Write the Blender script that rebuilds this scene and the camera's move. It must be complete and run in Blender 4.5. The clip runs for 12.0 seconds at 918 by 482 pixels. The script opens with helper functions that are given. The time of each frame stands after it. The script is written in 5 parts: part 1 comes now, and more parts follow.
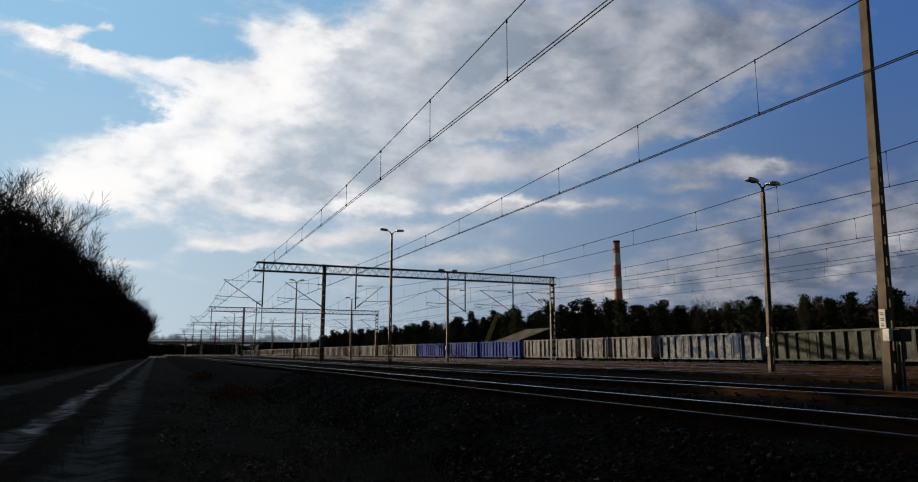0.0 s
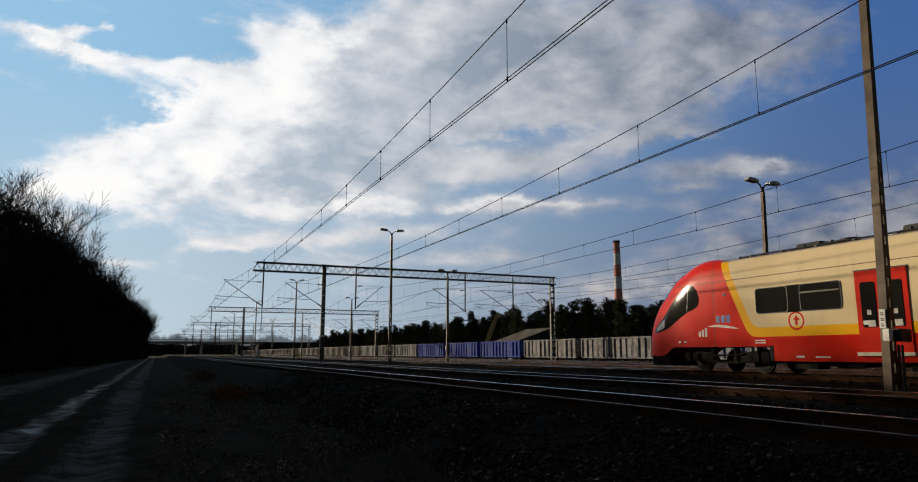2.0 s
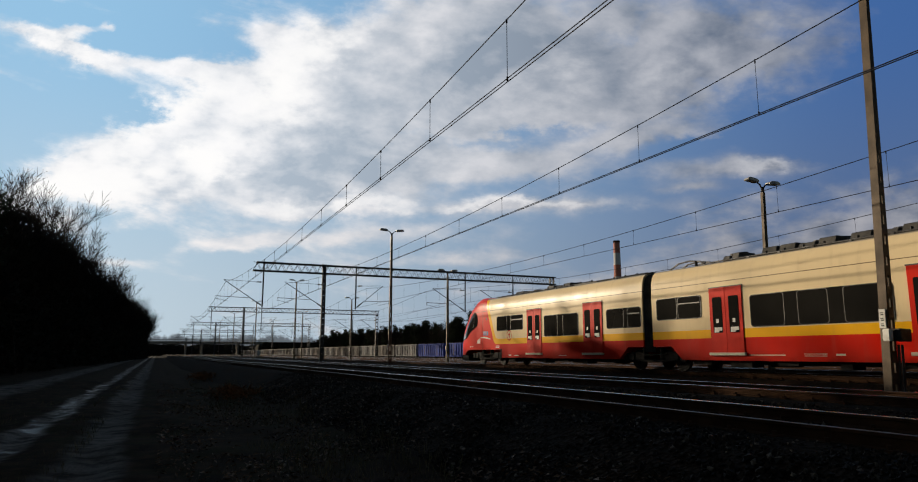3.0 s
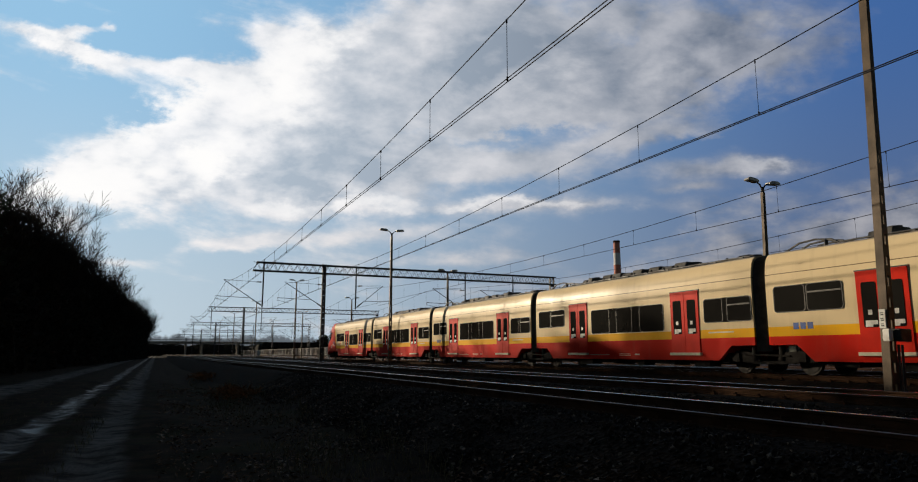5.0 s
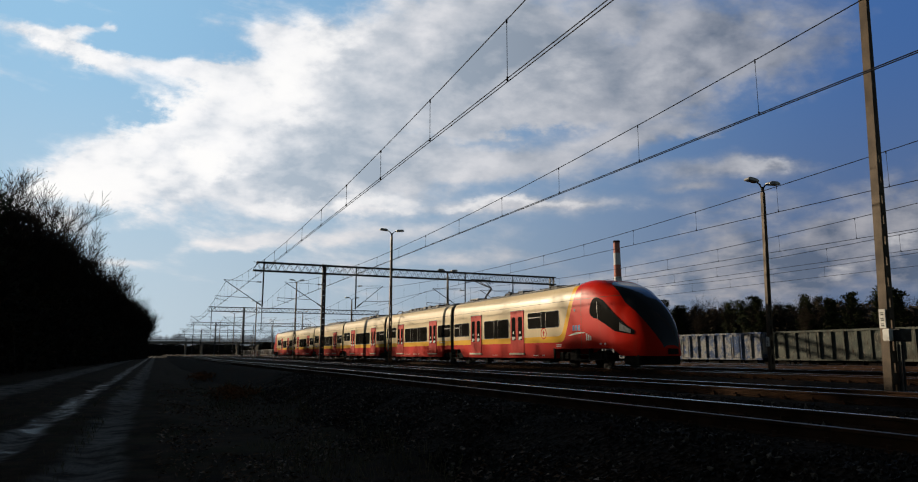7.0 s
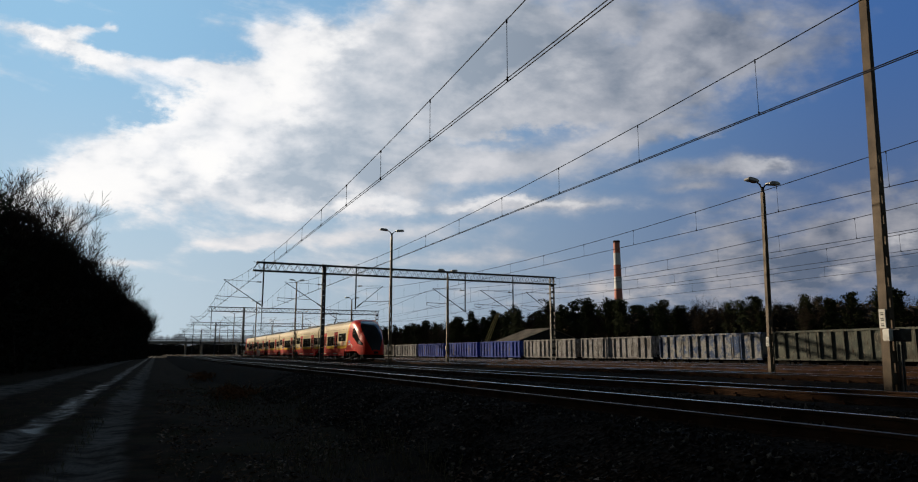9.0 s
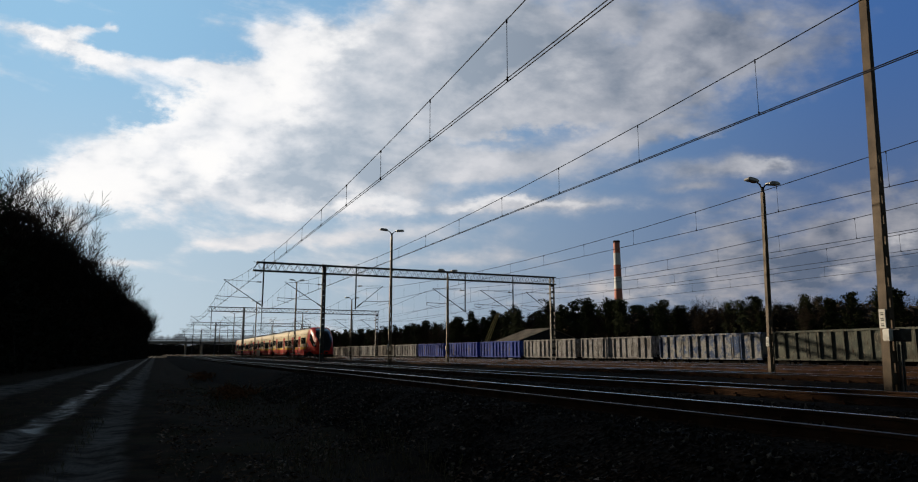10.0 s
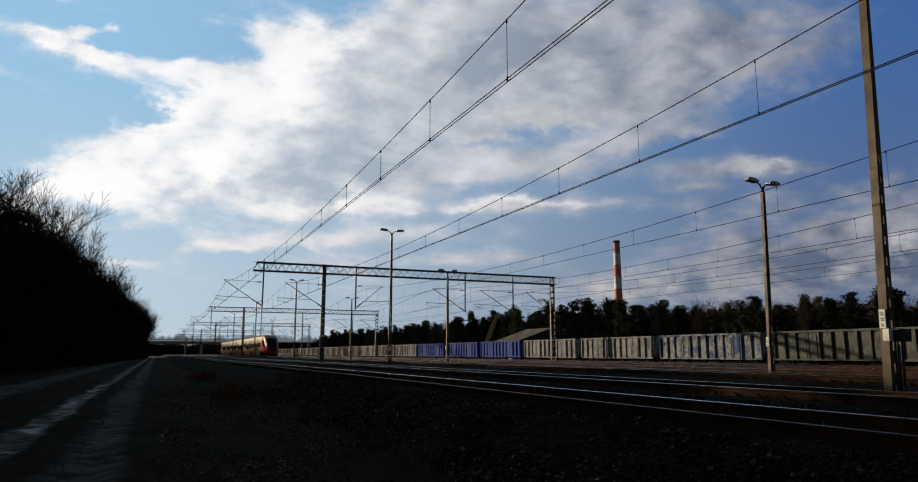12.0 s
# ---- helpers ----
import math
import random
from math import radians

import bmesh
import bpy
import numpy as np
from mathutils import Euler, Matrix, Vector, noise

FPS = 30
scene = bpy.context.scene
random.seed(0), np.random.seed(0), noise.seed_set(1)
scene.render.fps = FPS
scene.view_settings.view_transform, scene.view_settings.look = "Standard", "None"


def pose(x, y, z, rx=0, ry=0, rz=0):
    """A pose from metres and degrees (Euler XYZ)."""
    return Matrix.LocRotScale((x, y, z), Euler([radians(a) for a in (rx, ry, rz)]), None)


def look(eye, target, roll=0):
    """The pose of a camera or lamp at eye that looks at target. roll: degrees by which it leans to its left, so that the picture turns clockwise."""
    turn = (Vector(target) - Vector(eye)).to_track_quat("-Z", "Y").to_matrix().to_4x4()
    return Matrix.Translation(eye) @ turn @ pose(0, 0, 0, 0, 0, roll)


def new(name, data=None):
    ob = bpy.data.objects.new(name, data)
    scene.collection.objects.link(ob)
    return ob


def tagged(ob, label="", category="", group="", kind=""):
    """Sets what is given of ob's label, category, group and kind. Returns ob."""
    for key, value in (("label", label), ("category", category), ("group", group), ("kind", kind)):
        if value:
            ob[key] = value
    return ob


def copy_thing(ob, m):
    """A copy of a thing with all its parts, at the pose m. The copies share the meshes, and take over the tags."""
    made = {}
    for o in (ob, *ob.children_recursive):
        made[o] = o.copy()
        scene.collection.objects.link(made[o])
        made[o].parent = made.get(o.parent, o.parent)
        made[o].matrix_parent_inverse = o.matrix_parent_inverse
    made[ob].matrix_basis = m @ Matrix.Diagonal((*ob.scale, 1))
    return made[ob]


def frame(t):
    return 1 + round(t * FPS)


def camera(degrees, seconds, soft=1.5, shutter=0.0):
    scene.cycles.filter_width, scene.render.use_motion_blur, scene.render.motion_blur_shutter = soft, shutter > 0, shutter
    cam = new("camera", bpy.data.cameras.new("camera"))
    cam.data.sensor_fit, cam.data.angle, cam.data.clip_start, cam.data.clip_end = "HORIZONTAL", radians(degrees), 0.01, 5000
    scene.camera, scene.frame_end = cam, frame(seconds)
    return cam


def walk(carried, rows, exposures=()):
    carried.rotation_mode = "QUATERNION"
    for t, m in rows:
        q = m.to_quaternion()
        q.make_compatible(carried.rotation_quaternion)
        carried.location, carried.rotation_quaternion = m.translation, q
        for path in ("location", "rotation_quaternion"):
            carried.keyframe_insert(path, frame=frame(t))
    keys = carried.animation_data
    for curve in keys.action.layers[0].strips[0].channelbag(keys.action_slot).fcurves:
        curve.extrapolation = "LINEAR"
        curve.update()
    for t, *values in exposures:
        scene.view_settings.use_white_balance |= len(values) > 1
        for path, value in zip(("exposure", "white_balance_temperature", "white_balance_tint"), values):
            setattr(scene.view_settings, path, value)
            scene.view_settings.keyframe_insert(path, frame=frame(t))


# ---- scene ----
# Camera: stands still beside the line, eye 0.69 m over the rail heads, tracks run along +y.
EYE = Vector((0.0, 0.0, 0.69))
YAW, PITCH = radians(23.873), radians(9.478)
FWD = Vector((math.sin(YAW) * math.cos(PITCH), math.cos(YAW) * math.cos(PITCH), math.sin(PITCH)))
RIGHT = Vector((math.cos(YAW), -math.sin(YAW), 0.0))
UP = RIGHT.cross(FWD)
cam = camera(68.57, 12.0, 1.1)
CAM_ROWS = [(0.0, look(EYE, EYE + FWD)), (12.0, look(EYE, EYE + FWD))]
walk(cam, CAM_ROWS)

# World and sun: low winter sun, ahead and to the side of the wood.
SUN_AZ, SUN_EL = radians(31.0), radians(12.3)
TO_SUN = Vector((-math.sin(SUN_AZ) * math.cos(SUN_EL), math.cos(SUN_AZ) * math.cos(SUN_EL), math.sin(SUN_EL)))
world = bpy.data.worlds.new("world")
scene.world = world
world.use_nodes = True
wn = world.node_tree.nodes
sky = wn.new("ShaderNodeTexSky")
sky.sky_type = "NISHITA"
sky.sun_disc = False
sky.sun_elevation, sky.sun_rotation = SUN_EL, -SUN_AZ
sky.air_density, sky.dust_density = 1.0, 1.0
wn["Background"].inputs["Strength"].default_value = 0.03
world.node_tree.links.new(sky.outputs[0], wn["Background"].inputs["Color"])
sun_data = bpy.data.lights.new("sun", "SUN")
sun_data.energy, sun_data.angle, sun_data.color = 4.3, radians(0.6), (1.0, 0.84, 0.62)
sun = new("sun", sun_data)
sun.matrix_world = look((0, 0, 50), Vector((0, 0, 50)) - TO_SUN)


# ---- small node and mesh helpers ----
class Nodes:
    """Short hand for a material's node tree."""

    def __init__(self, name):
        self.mat = bpy.data.materials.new(name)
        self.mat.use_nodes = True
        self.tree = self.mat.node_tree
        self.bsdf = self.tree.nodes["Principled BSDF"]

    def put(self, socket, value):
        if isinstance(value, bpy.types.NodeSocket):
            self.tree.links.new(value, socket)
        elif isinstance(value, (tuple, list, Vector)) and len(value) == 3 and socket.type == "RGBA":
            socket.default_value = (*value, 1.0)
        else:
            socket.default_value = value

    def math(self, op, a, b=0.0, c=0.0, clamp=False):
        n = self.tree.nodes.new("ShaderNodeMath")
        n.operation, n.use_clamp = op, clamp
        for s, v in zip(n.inputs, (a, b, c)):
            self.put(s, v)
        return n.outputs[0]

    def coords(self, kind="Object"):
        return self.tree.nodes.new("ShaderNodeTexCoord").outputs[kind]

    def split(self, v):
        n = self.tree.nodes.new("ShaderNodeSeparateXYZ")
        self.put(n.inputs[0], v)
        return n.outputs[0], n.outputs[1], n.outputs[2]

    def join(self, x, y, z=0.0):
        n = self.tree.nodes.new("ShaderNodeCombineXYZ")
        for s, v in zip(n.inputs, (x, y, z)):
            self.put(s, v)
        return n.outputs[0]

    def noise(self, vector, scale, detail=4.0, rough=0.55, warp=0.0):
        n = self.tree.nodes.new("ShaderNodeTexNoise")
        self.put(n.inputs["Vector"], vector)
        for key, v in (("Scale", scale), ("Detail", detail), ("Roughness", rough), ("Distortion", warp)):
            n.inputs[key].default_value = v
        return n.outputs["Fac"]

    def ramp(self, x, lo, hi, a=0.0, b=1.0, smooth=True):
        n = self.tree.nodes.new("ShaderNodeMapRange")
        n.interpolation_type = "SMOOTHSTEP" if smooth else "LINEAR"
        for s, v in zip(n.inputs, (x, lo, hi, a, b)):
            self.put(s, v)
        return n.outputs[0]

    def mix(self, fac, a, b, mode="MIX"):
        n = self.tree.nodes.new("ShaderNodeMix")
        n.data_type, n.blend_type = "RGBA", mode
        self.put(n.inputs[0], fac)
        self.put(n.inputs[6], a)
        self.put(n.inputs[7], b)
        return n.outputs[2]

    def bump(self, height, strength=0.4, distance=0.02):
        n = self.tree.nodes.new("ShaderNodeBump")
        n.inputs["Strength"].default_value, n.inputs["Distance"].default_value = strength, distance
        self.put(n.inputs["Height"], height)
        self.put(self.bsdf.inputs["Normal"], n.outputs[0])

    def done(self, color, rough=0.6, metal=0.0, spec=0.5):
        self.put(self.bsdf.inputs["Base Color"], color)
        self.put(self.bsdf.inputs["Roughness"], rough)
        self.put(self.bsdf.inputs["Metallic"], metal)
        self.bsdf.inputs["Specular IOR Level"].default_value = spec
        return self.mat


def surface(name, color, dark, rough=0.6, metal=0.0, grain=40.0, patch=2.0, relief=0.2, spec=0.3):
    """Two-scale weathered surface between two colours."""
    m = Nodes(name)
    v = m.coords()
    big, fine = m.noise(v, patch, 5), m.noise(v, grain, 3)
    col = m.mix(m.ramp(big, 0.35, 0.68), color, dark)
    col = m.mix(m.ramp(fine, 0.45, 0.75, 0.0, 0.5), col, dark)
    m.bump(fine, relief, 0.01)
    return m.done(col, m.ramp(big, 0.3, 0.7, max(rough - 0.1, 0.05), min(rough + 0.1, 1.0)), metal, spec)


def box(bm, x0, x1, y0, y1, z0, z1):
    v = [bm.verts.new((x, y, z)) for z in (z0, z1) for x, y in ((x0, y0), (x1, y0), (x1, y1), (x0, y1))]
    for f in ((3, 2, 1, 0), (4, 5, 6, 7), (0, 1, 5, 4), (1, 2, 6, 5), (2, 3, 7, 6), (3, 0, 4, 7)):
        bm.faces.new([v[i] for i in f])


def rod(bm, p, q, r, r2=None, sides=6, spin=0.0):
    """A tapered bar from p to q."""
    p, q = Vector(p), Vector(q)
    r2 = r if r2 is None else r2
    d = (q - p).normalized()
    a = d.orthogonal().normalized() if abs(d.z) < 0.99 else Vector((1, 0, 0))
    b = d.cross(a)
    rings = []
    for c, rad in ((p, r), (q, r2)):
        rings.append([bm.verts.new(c + rad * (math.cos(spin + k * math.tau / sides) * a + math.sin(spin + k * math.tau / sides) * b)) for k in range(sides)])
    for k in range(sides):
        bm.faces.new((rings[0][k], rings[0][(k + 1) % sides], rings[1][(k + 1) % sides], rings[1][k]))
    bm.faces.new(rings[0][::-1])
    bm.faces.new(rings[1])


def strip(bm, points, r, sides=4):
    """A thin wire through many points."""
    points = [Vector(p) for p in points]
    rings = []
    for k, p in enumerate(points):
        d = (points[min(k + 1, len(points) - 1)] - points[max(k - 1, 0)]).normalized()
        a = d.cross(Vector((0, 0, 1))) if abs(d.z) < 0.95 else Vector((1, 0, 0))
        a.normalize()
        b = d.cross(a)
        rings.append([bm.verts.new(p + r * (math.cos(j * math.tau / sides) * a + math.sin(j * math.tau / sides) * b)) for j in range(sides)])
    for p, q in zip(rings, rings[1:]):
        for j in range(sides):
            bm.faces.new((p[j], p[(j + 1) % sides], q[(j + 1) % sides], q[j]))
    bm.faces.new(rings[0][::-1])
    bm.faces.new(rings[-1])


def prism(bm, outline, y0, y1, axis="y"):
    """Extrudes an outline of (a, z) along y, or of (y, z) along x."""
    put = (lambda a, z, t: (a, t, z)) if axis == "y" else (lambda a, z, t: (t, a, z))
    lo = [bm.verts.new(put(a, z, y0)) for a, z in outline]
    hi = [bm.verts.new(put(a, z, y1)) for a, z in outline]
    n = len(outline)
    for k in range(n):
        bm.faces.new((lo[k], lo[(k + 1) % n], hi[(k + 1) % n], hi[k]))
    bm.faces.new(lo[::-1])
    bm.faces.new(hi)


def mesh_of(name, bm, material, smooth=False, fix=True):
    if fix:
        bmesh.ops.recalc_face_normals(bm, faces=bm.faces)
    me = bpy.data.meshes.new(name)
    bm.to_mesh(me)
    bm.free()
    me.materials.append(material)
    if smooth:
        me.shade_smooth()
        me.set_sharp_from_angle(angle=radians(32))
    return me


def part(name, bm, material, parent, label="", smooth=False):
    ob = new(name, mesh_of(name, bm, material, smooth))
    ob.parent = parent
    return tagged(ob, label)


def piece(name, me, parent, m):
    ob = new(name, me)
    ob.parent = parent
    ob.matrix_basis = m
    return ob


def root(name, label, category, group="", kind=""):
    return tagged(new(name), label, category, group, kind)


def from_arrays(name, verts, faces, material, smooth=False):
    me = bpy.data.meshes.new(name)
    me.from_pydata(verts, [], faces)
    me.materials.append(material)
    if smooth:
        me.shade_smooth()
    return me


# ---- materials ----
STEEL_PAINT = surface("brown_grey_mast_paint", (0.105, 0.072, 0.043), (0.05, 0.035, 0.023), 0.55, 0.2, 30, 1.2)
DARK_STEEL = surface("dark_steel", (0.05, 0.05, 0.05), (0.025, 0.022, 0.02), 0.55, 0.4, 40, 3)
RUST = surface("rusty_steel", (0.062, 0.032, 0.018), (0.03, 0.017, 0.01), 0.9, 0.0, 60, 2, spec=0.04)
RAIL_TOP = surface("polished_rail_head", (0.62, 0.57, 0.52), (0.42, 0.38, 0.35), 0.2, 1.0, 80, 3, 0.05)
RAIL_DULL = surface("dull_rail_head", (0.1, 0.075, 0.055), (0.06, 0.04, 0.028), 0.5, 0.5, 80, 3, 0.1)
WIRE = surface("dark_copper_wire", (0.035, 0.03, 0.03), (0.02, 0.02, 0.02), 0.5, 0.5, 20, 2)
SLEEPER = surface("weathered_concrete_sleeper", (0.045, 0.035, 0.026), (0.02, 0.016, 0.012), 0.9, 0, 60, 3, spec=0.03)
WHITE = surface("white_enamel", (0.75, 0.74, 0.7), (0.5, 0.48, 0.44), 0.4, 0, 40, 4)
BLACK = surface("black_marking", (0.02, 0.02, 0.02), (0.03, 0.03, 0.03), 0.5, 0, 40, 4)
LAMP_HEAD = surface("grey_lamp_housing", (0.55, 0.53, 0.5), (0.38, 0.36, 0.34), 0.45, 0.3, 30, 4)
CONCRETE = surface("stained_concrete", (0.28, 0.26, 0.23), (0.15, 0.14, 0.12), 0.85, 0, 20, 0.8, spec=0.03)
BARK = surface("dark_bark", (0.035, 0.027, 0.02), (0.016, 0.013, 0.01), 0.95, 0, 25, 3, 0.5, spec=0.03)
TWIG = surface("bare_twigs", (0.03, 0.022, 0.016), (0.015, 0.012, 0.01), 0.95, 0, 20, 1, spec=0.03)
NEEDLE = surface("pine_needles", (0.042, 0.05, 0.026), (0.022, 0.028, 0.014), 0.85, 0, 6, 0.3, spec=0.03)
BRUSH = surface("bare_undergrowth", (0.03, 0.027, 0.018), (0.014, 0.013, 0.01), 0.95, 0, 10, 0.5, spec=0.03)


def ground_material():
    m = Nodes("soil_and_sand_track")
    v = m.coords()
    x, y, z = m.split(v)
    big, mid, fine = m.noise(v, 0.25, 5), m.noise(v, 2.2, 5), m.noise(v, 26, 4)
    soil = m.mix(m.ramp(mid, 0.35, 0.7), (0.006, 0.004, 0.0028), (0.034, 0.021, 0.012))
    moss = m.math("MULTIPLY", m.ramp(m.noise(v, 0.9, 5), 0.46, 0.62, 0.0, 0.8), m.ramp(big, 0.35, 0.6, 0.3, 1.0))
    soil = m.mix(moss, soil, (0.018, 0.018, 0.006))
    leaves = m.noise(v, 14, 4, 0.7)
    soil = m.mix(m.ramp(leaves, 0.6, 0.66, 0.0, 0.7), soil, (0.085, 0.045, 0.018))
    wob = m.math("MULTIPLY", m.math("SUBTRACT", m.noise(v, 0.5, 5), 0.5), 0.8)
    wx = m.math("ADD", x, wob)
    sand = None
    for centre, half in ((-0.85, 0.5), (-2.25, 0.34), (-5.7, 1.0)):
        d = m.math("ABSOLUTE", m.math("SUBTRACT", wx, centre))
        k = m.ramp(d, half * 0.5, half * 1.15, 1.0, 0.0)
        sand = k if sand is None else m.math("MAXIMUM", sand, k)
    sand = m.math("MULTIPLY", sand, m.math("MULTIPLY", m.ramp(mid, 0.35, 0.58, 0.2, 1.0), m.ramp(big, 0.35, 0.6, 0.6, 1.0)))
    col = m.mix(sand, soil, m.mix(fine, (0.2, 0.185, 0.165), (0.1, 0.09, 0.078)))
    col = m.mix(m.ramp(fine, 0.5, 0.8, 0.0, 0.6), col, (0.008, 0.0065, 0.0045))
    wet = m.ramp(m.math("ABSOLUTE", m.math("ADD", wx, 2.25)), 0.1, 0.42, 1.0, 0.0)
    wet = m.math("MULTIPLY", wet, m.ramp(m.noise(v, 1.3, 5), 0.5, 0.6))
    m.bump(m.math("ADD", fine, m.math("MULTIPLY", mid, 0.1)), 0.35, 0.02)
    m.put(m.bsdf.inputs["Specular IOR Level"], m.ramp(wet, 0.0, 1.0, 0.02, 0.16))
    m.put(m.bsdf.inputs["Base Color"], col)
    m.put(m.bsdf.inputs["Roughness"], m.ramp(wet, 0.0, 1.0, 1.0, 0.45))
    return m.mat


GROUND = ground_material()


def stone_material():
    m = Nodes("ballast_stone")
    geo = m.tree.nodes.new("ShaderNodeNewGeometry")
    r = geo.outputs["Random Per Island"]
    fine = m.noise(m.coords(), 40, 3)
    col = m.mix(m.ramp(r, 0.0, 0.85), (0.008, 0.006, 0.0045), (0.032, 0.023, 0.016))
    # few pale stones: glints of sky on facets, put into the base colour
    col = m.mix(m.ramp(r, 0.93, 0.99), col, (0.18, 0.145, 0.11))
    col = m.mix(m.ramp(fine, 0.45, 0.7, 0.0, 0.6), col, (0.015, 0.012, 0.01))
    m.bump(fine, 0.4, 0.01)
    return m.done(col, 0.7, 0.0, 0.05)


STONE = stone_material()


def bed_material():
    m = Nodes("dark_ballast_bed")
    v = m.coords()
    n = m.tree.nodes.new("ShaderNodeTexVoronoi")
    m.put(n.inputs["Vector"], v)
    n.inputs["Scale"].default_value = 18.0
    big = m.noise(v, 0.8, 4)
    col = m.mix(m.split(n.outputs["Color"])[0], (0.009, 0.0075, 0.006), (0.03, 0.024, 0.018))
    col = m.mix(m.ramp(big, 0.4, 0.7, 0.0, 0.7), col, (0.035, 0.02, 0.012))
    m.bump(n.outputs["Distance"], 1.0, 0.05)
    return m.done(col, 1.0, 0.0, 0.03)


BED = bed_material()

# ---- ground ----
def track_shift(y):
    """The near track bends gently away past 25 m."""
    k = min(max((y - 20.0) / 60.0, 0.0), 1.0)
    return -0.9 * k * k * (3 - 2 * k)


def build_ground():
    xs = [-4000, -900, -300, -120, -60, -30, -18] + [-12 + 0.5 * k for k in range(17)] + [-3.4 + 0.14 * k for k in range(32)] + [1.1 + 0.3 * k for k in range(10)] + [4.6, 5.4, 8.0, 14.0, 22, 30, 38, 44, 46, 60, 90, 140, 300, 900, 4000]
    ys = [-900, -200, -60, -20] + [0.5 * k for k in range(8)] + [4 + 0.12 * k for k in range(100)] + [16 + 0.3 * k for k in range(92)] + [45, 50, 56, 64, 74, 90, 120, 160, 220, 320, 480, 700, 1200, 2200, 4400]

    def height(x, y):
        z = -0.86
        if x > 3.0:
            z = -0.86 + min((x - 3.0) / 1.6, 1.0) * 0.36
        if x > 38:
            z = -0.5 - 0.35 * min((x - 38) / 6.0, 1.0)
        if -12 < x < 4.5 and y < 90:
            z += 0.1 * (noise.noise((x * 0.7, y * 0.3, 0)) + 0.5 * noise.noise((x * 2.1, y * 0.9, 3)))
            for c in (-0.85, -2.25):
                z -= 0.045 * math.exp(-(((x - c) / 0.34) ** 2))
        return z

    verts = [(x, y, height(x, y)) for y in ys for x in xs]
    n = len(xs)
    faces = [(j * n + i, j * n + i + 1, (j + 1) * n + i + 1, (j + 1) * n + i) for j in range(len(ys) - 1) for i in range(n - 1)]
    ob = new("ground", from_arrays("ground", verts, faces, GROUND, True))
    tagged(ob, "dark bare soil with a sandy rutted dirt road", "ground", kind="structure")


def build_bed():
    """Ballast beds under the tracks, as one shouldered sheet each."""
    for name, pts in (("ballast_bed", ((3.2, -0.86), (4.75, -0.17), (5.5, -0.15), (7.7, -0.17), (8.6, -0.2), (9.3, -0.3), (9.9, -0.17), (13.3, -0.17), (14.6, -0.45), (17.4, -0.45), (18.3, -0.18), (21.7, -0.18), (22.8, -0.5))),
                      ("ballast_bed", ((25.0, -0.52), (25.8, -0.24), (29.4, -0.24), (30.4, -0.45), (31.3, -0.26), (35.2, -0.26), (36.2, -0.46), (37.2, -0.3), (41.2, -0.3), (42.6, -0.83))),
                      ("ballast_bed", ((45.3, -0.87), (46.2, -0.78), (50.6, -0.78), (52, -0.88)))):
        bm = bmesh.new()
        ys = [-40, -10] + [0.5 * k for k in range(60)] + [32, 36, 40, 48, 56, 64, 72, 80, 100, 140, 200, 300, 420, 700]
        rows = []
        for y in ys:
            rows.append([bm.verts.new((x + (track_shift(y) if x < 9 else 0), y, z + (0.05 * noise.noise((x * 1.7, y * 1.3, 1)) if y < 30 else 0))) for x, z in pts])
        for a, b in zip(rows, rows[1:]):
            for k in range(len(pts) - 1):
                bm.faces.new((a[k], a[k + 1], b[k + 1], b[k]))
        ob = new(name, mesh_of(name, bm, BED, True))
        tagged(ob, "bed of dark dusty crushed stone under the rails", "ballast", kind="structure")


build_ground()
build_bed()

RAIL_OUTLINE = ((-0.07, -0.17), (0.07, -0.17), (0.07, -0.155), (0.014, -0.13), (0.014, -0.045), (0.036, -0.035), (0.036, -0.004), (-0.036, -0.004), (-0.036, -0.035), (-0.014, -0.045), (-0.014, -0.13), (-0.07, -0.155))


def loft_line(bm, outline, ys, shift, x, z):
    rings = [[bm.verts.new((x + shift(y) + a, y, z + b)) for a, b in outline] for y in ys]
    n = len(outline)
    for p, q in zip(rings, rings[1:]):
        for k in range(n):
            bm.faces.new((p[k], p[(k + 1) % n], q[(k + 1) % n], q[k]))


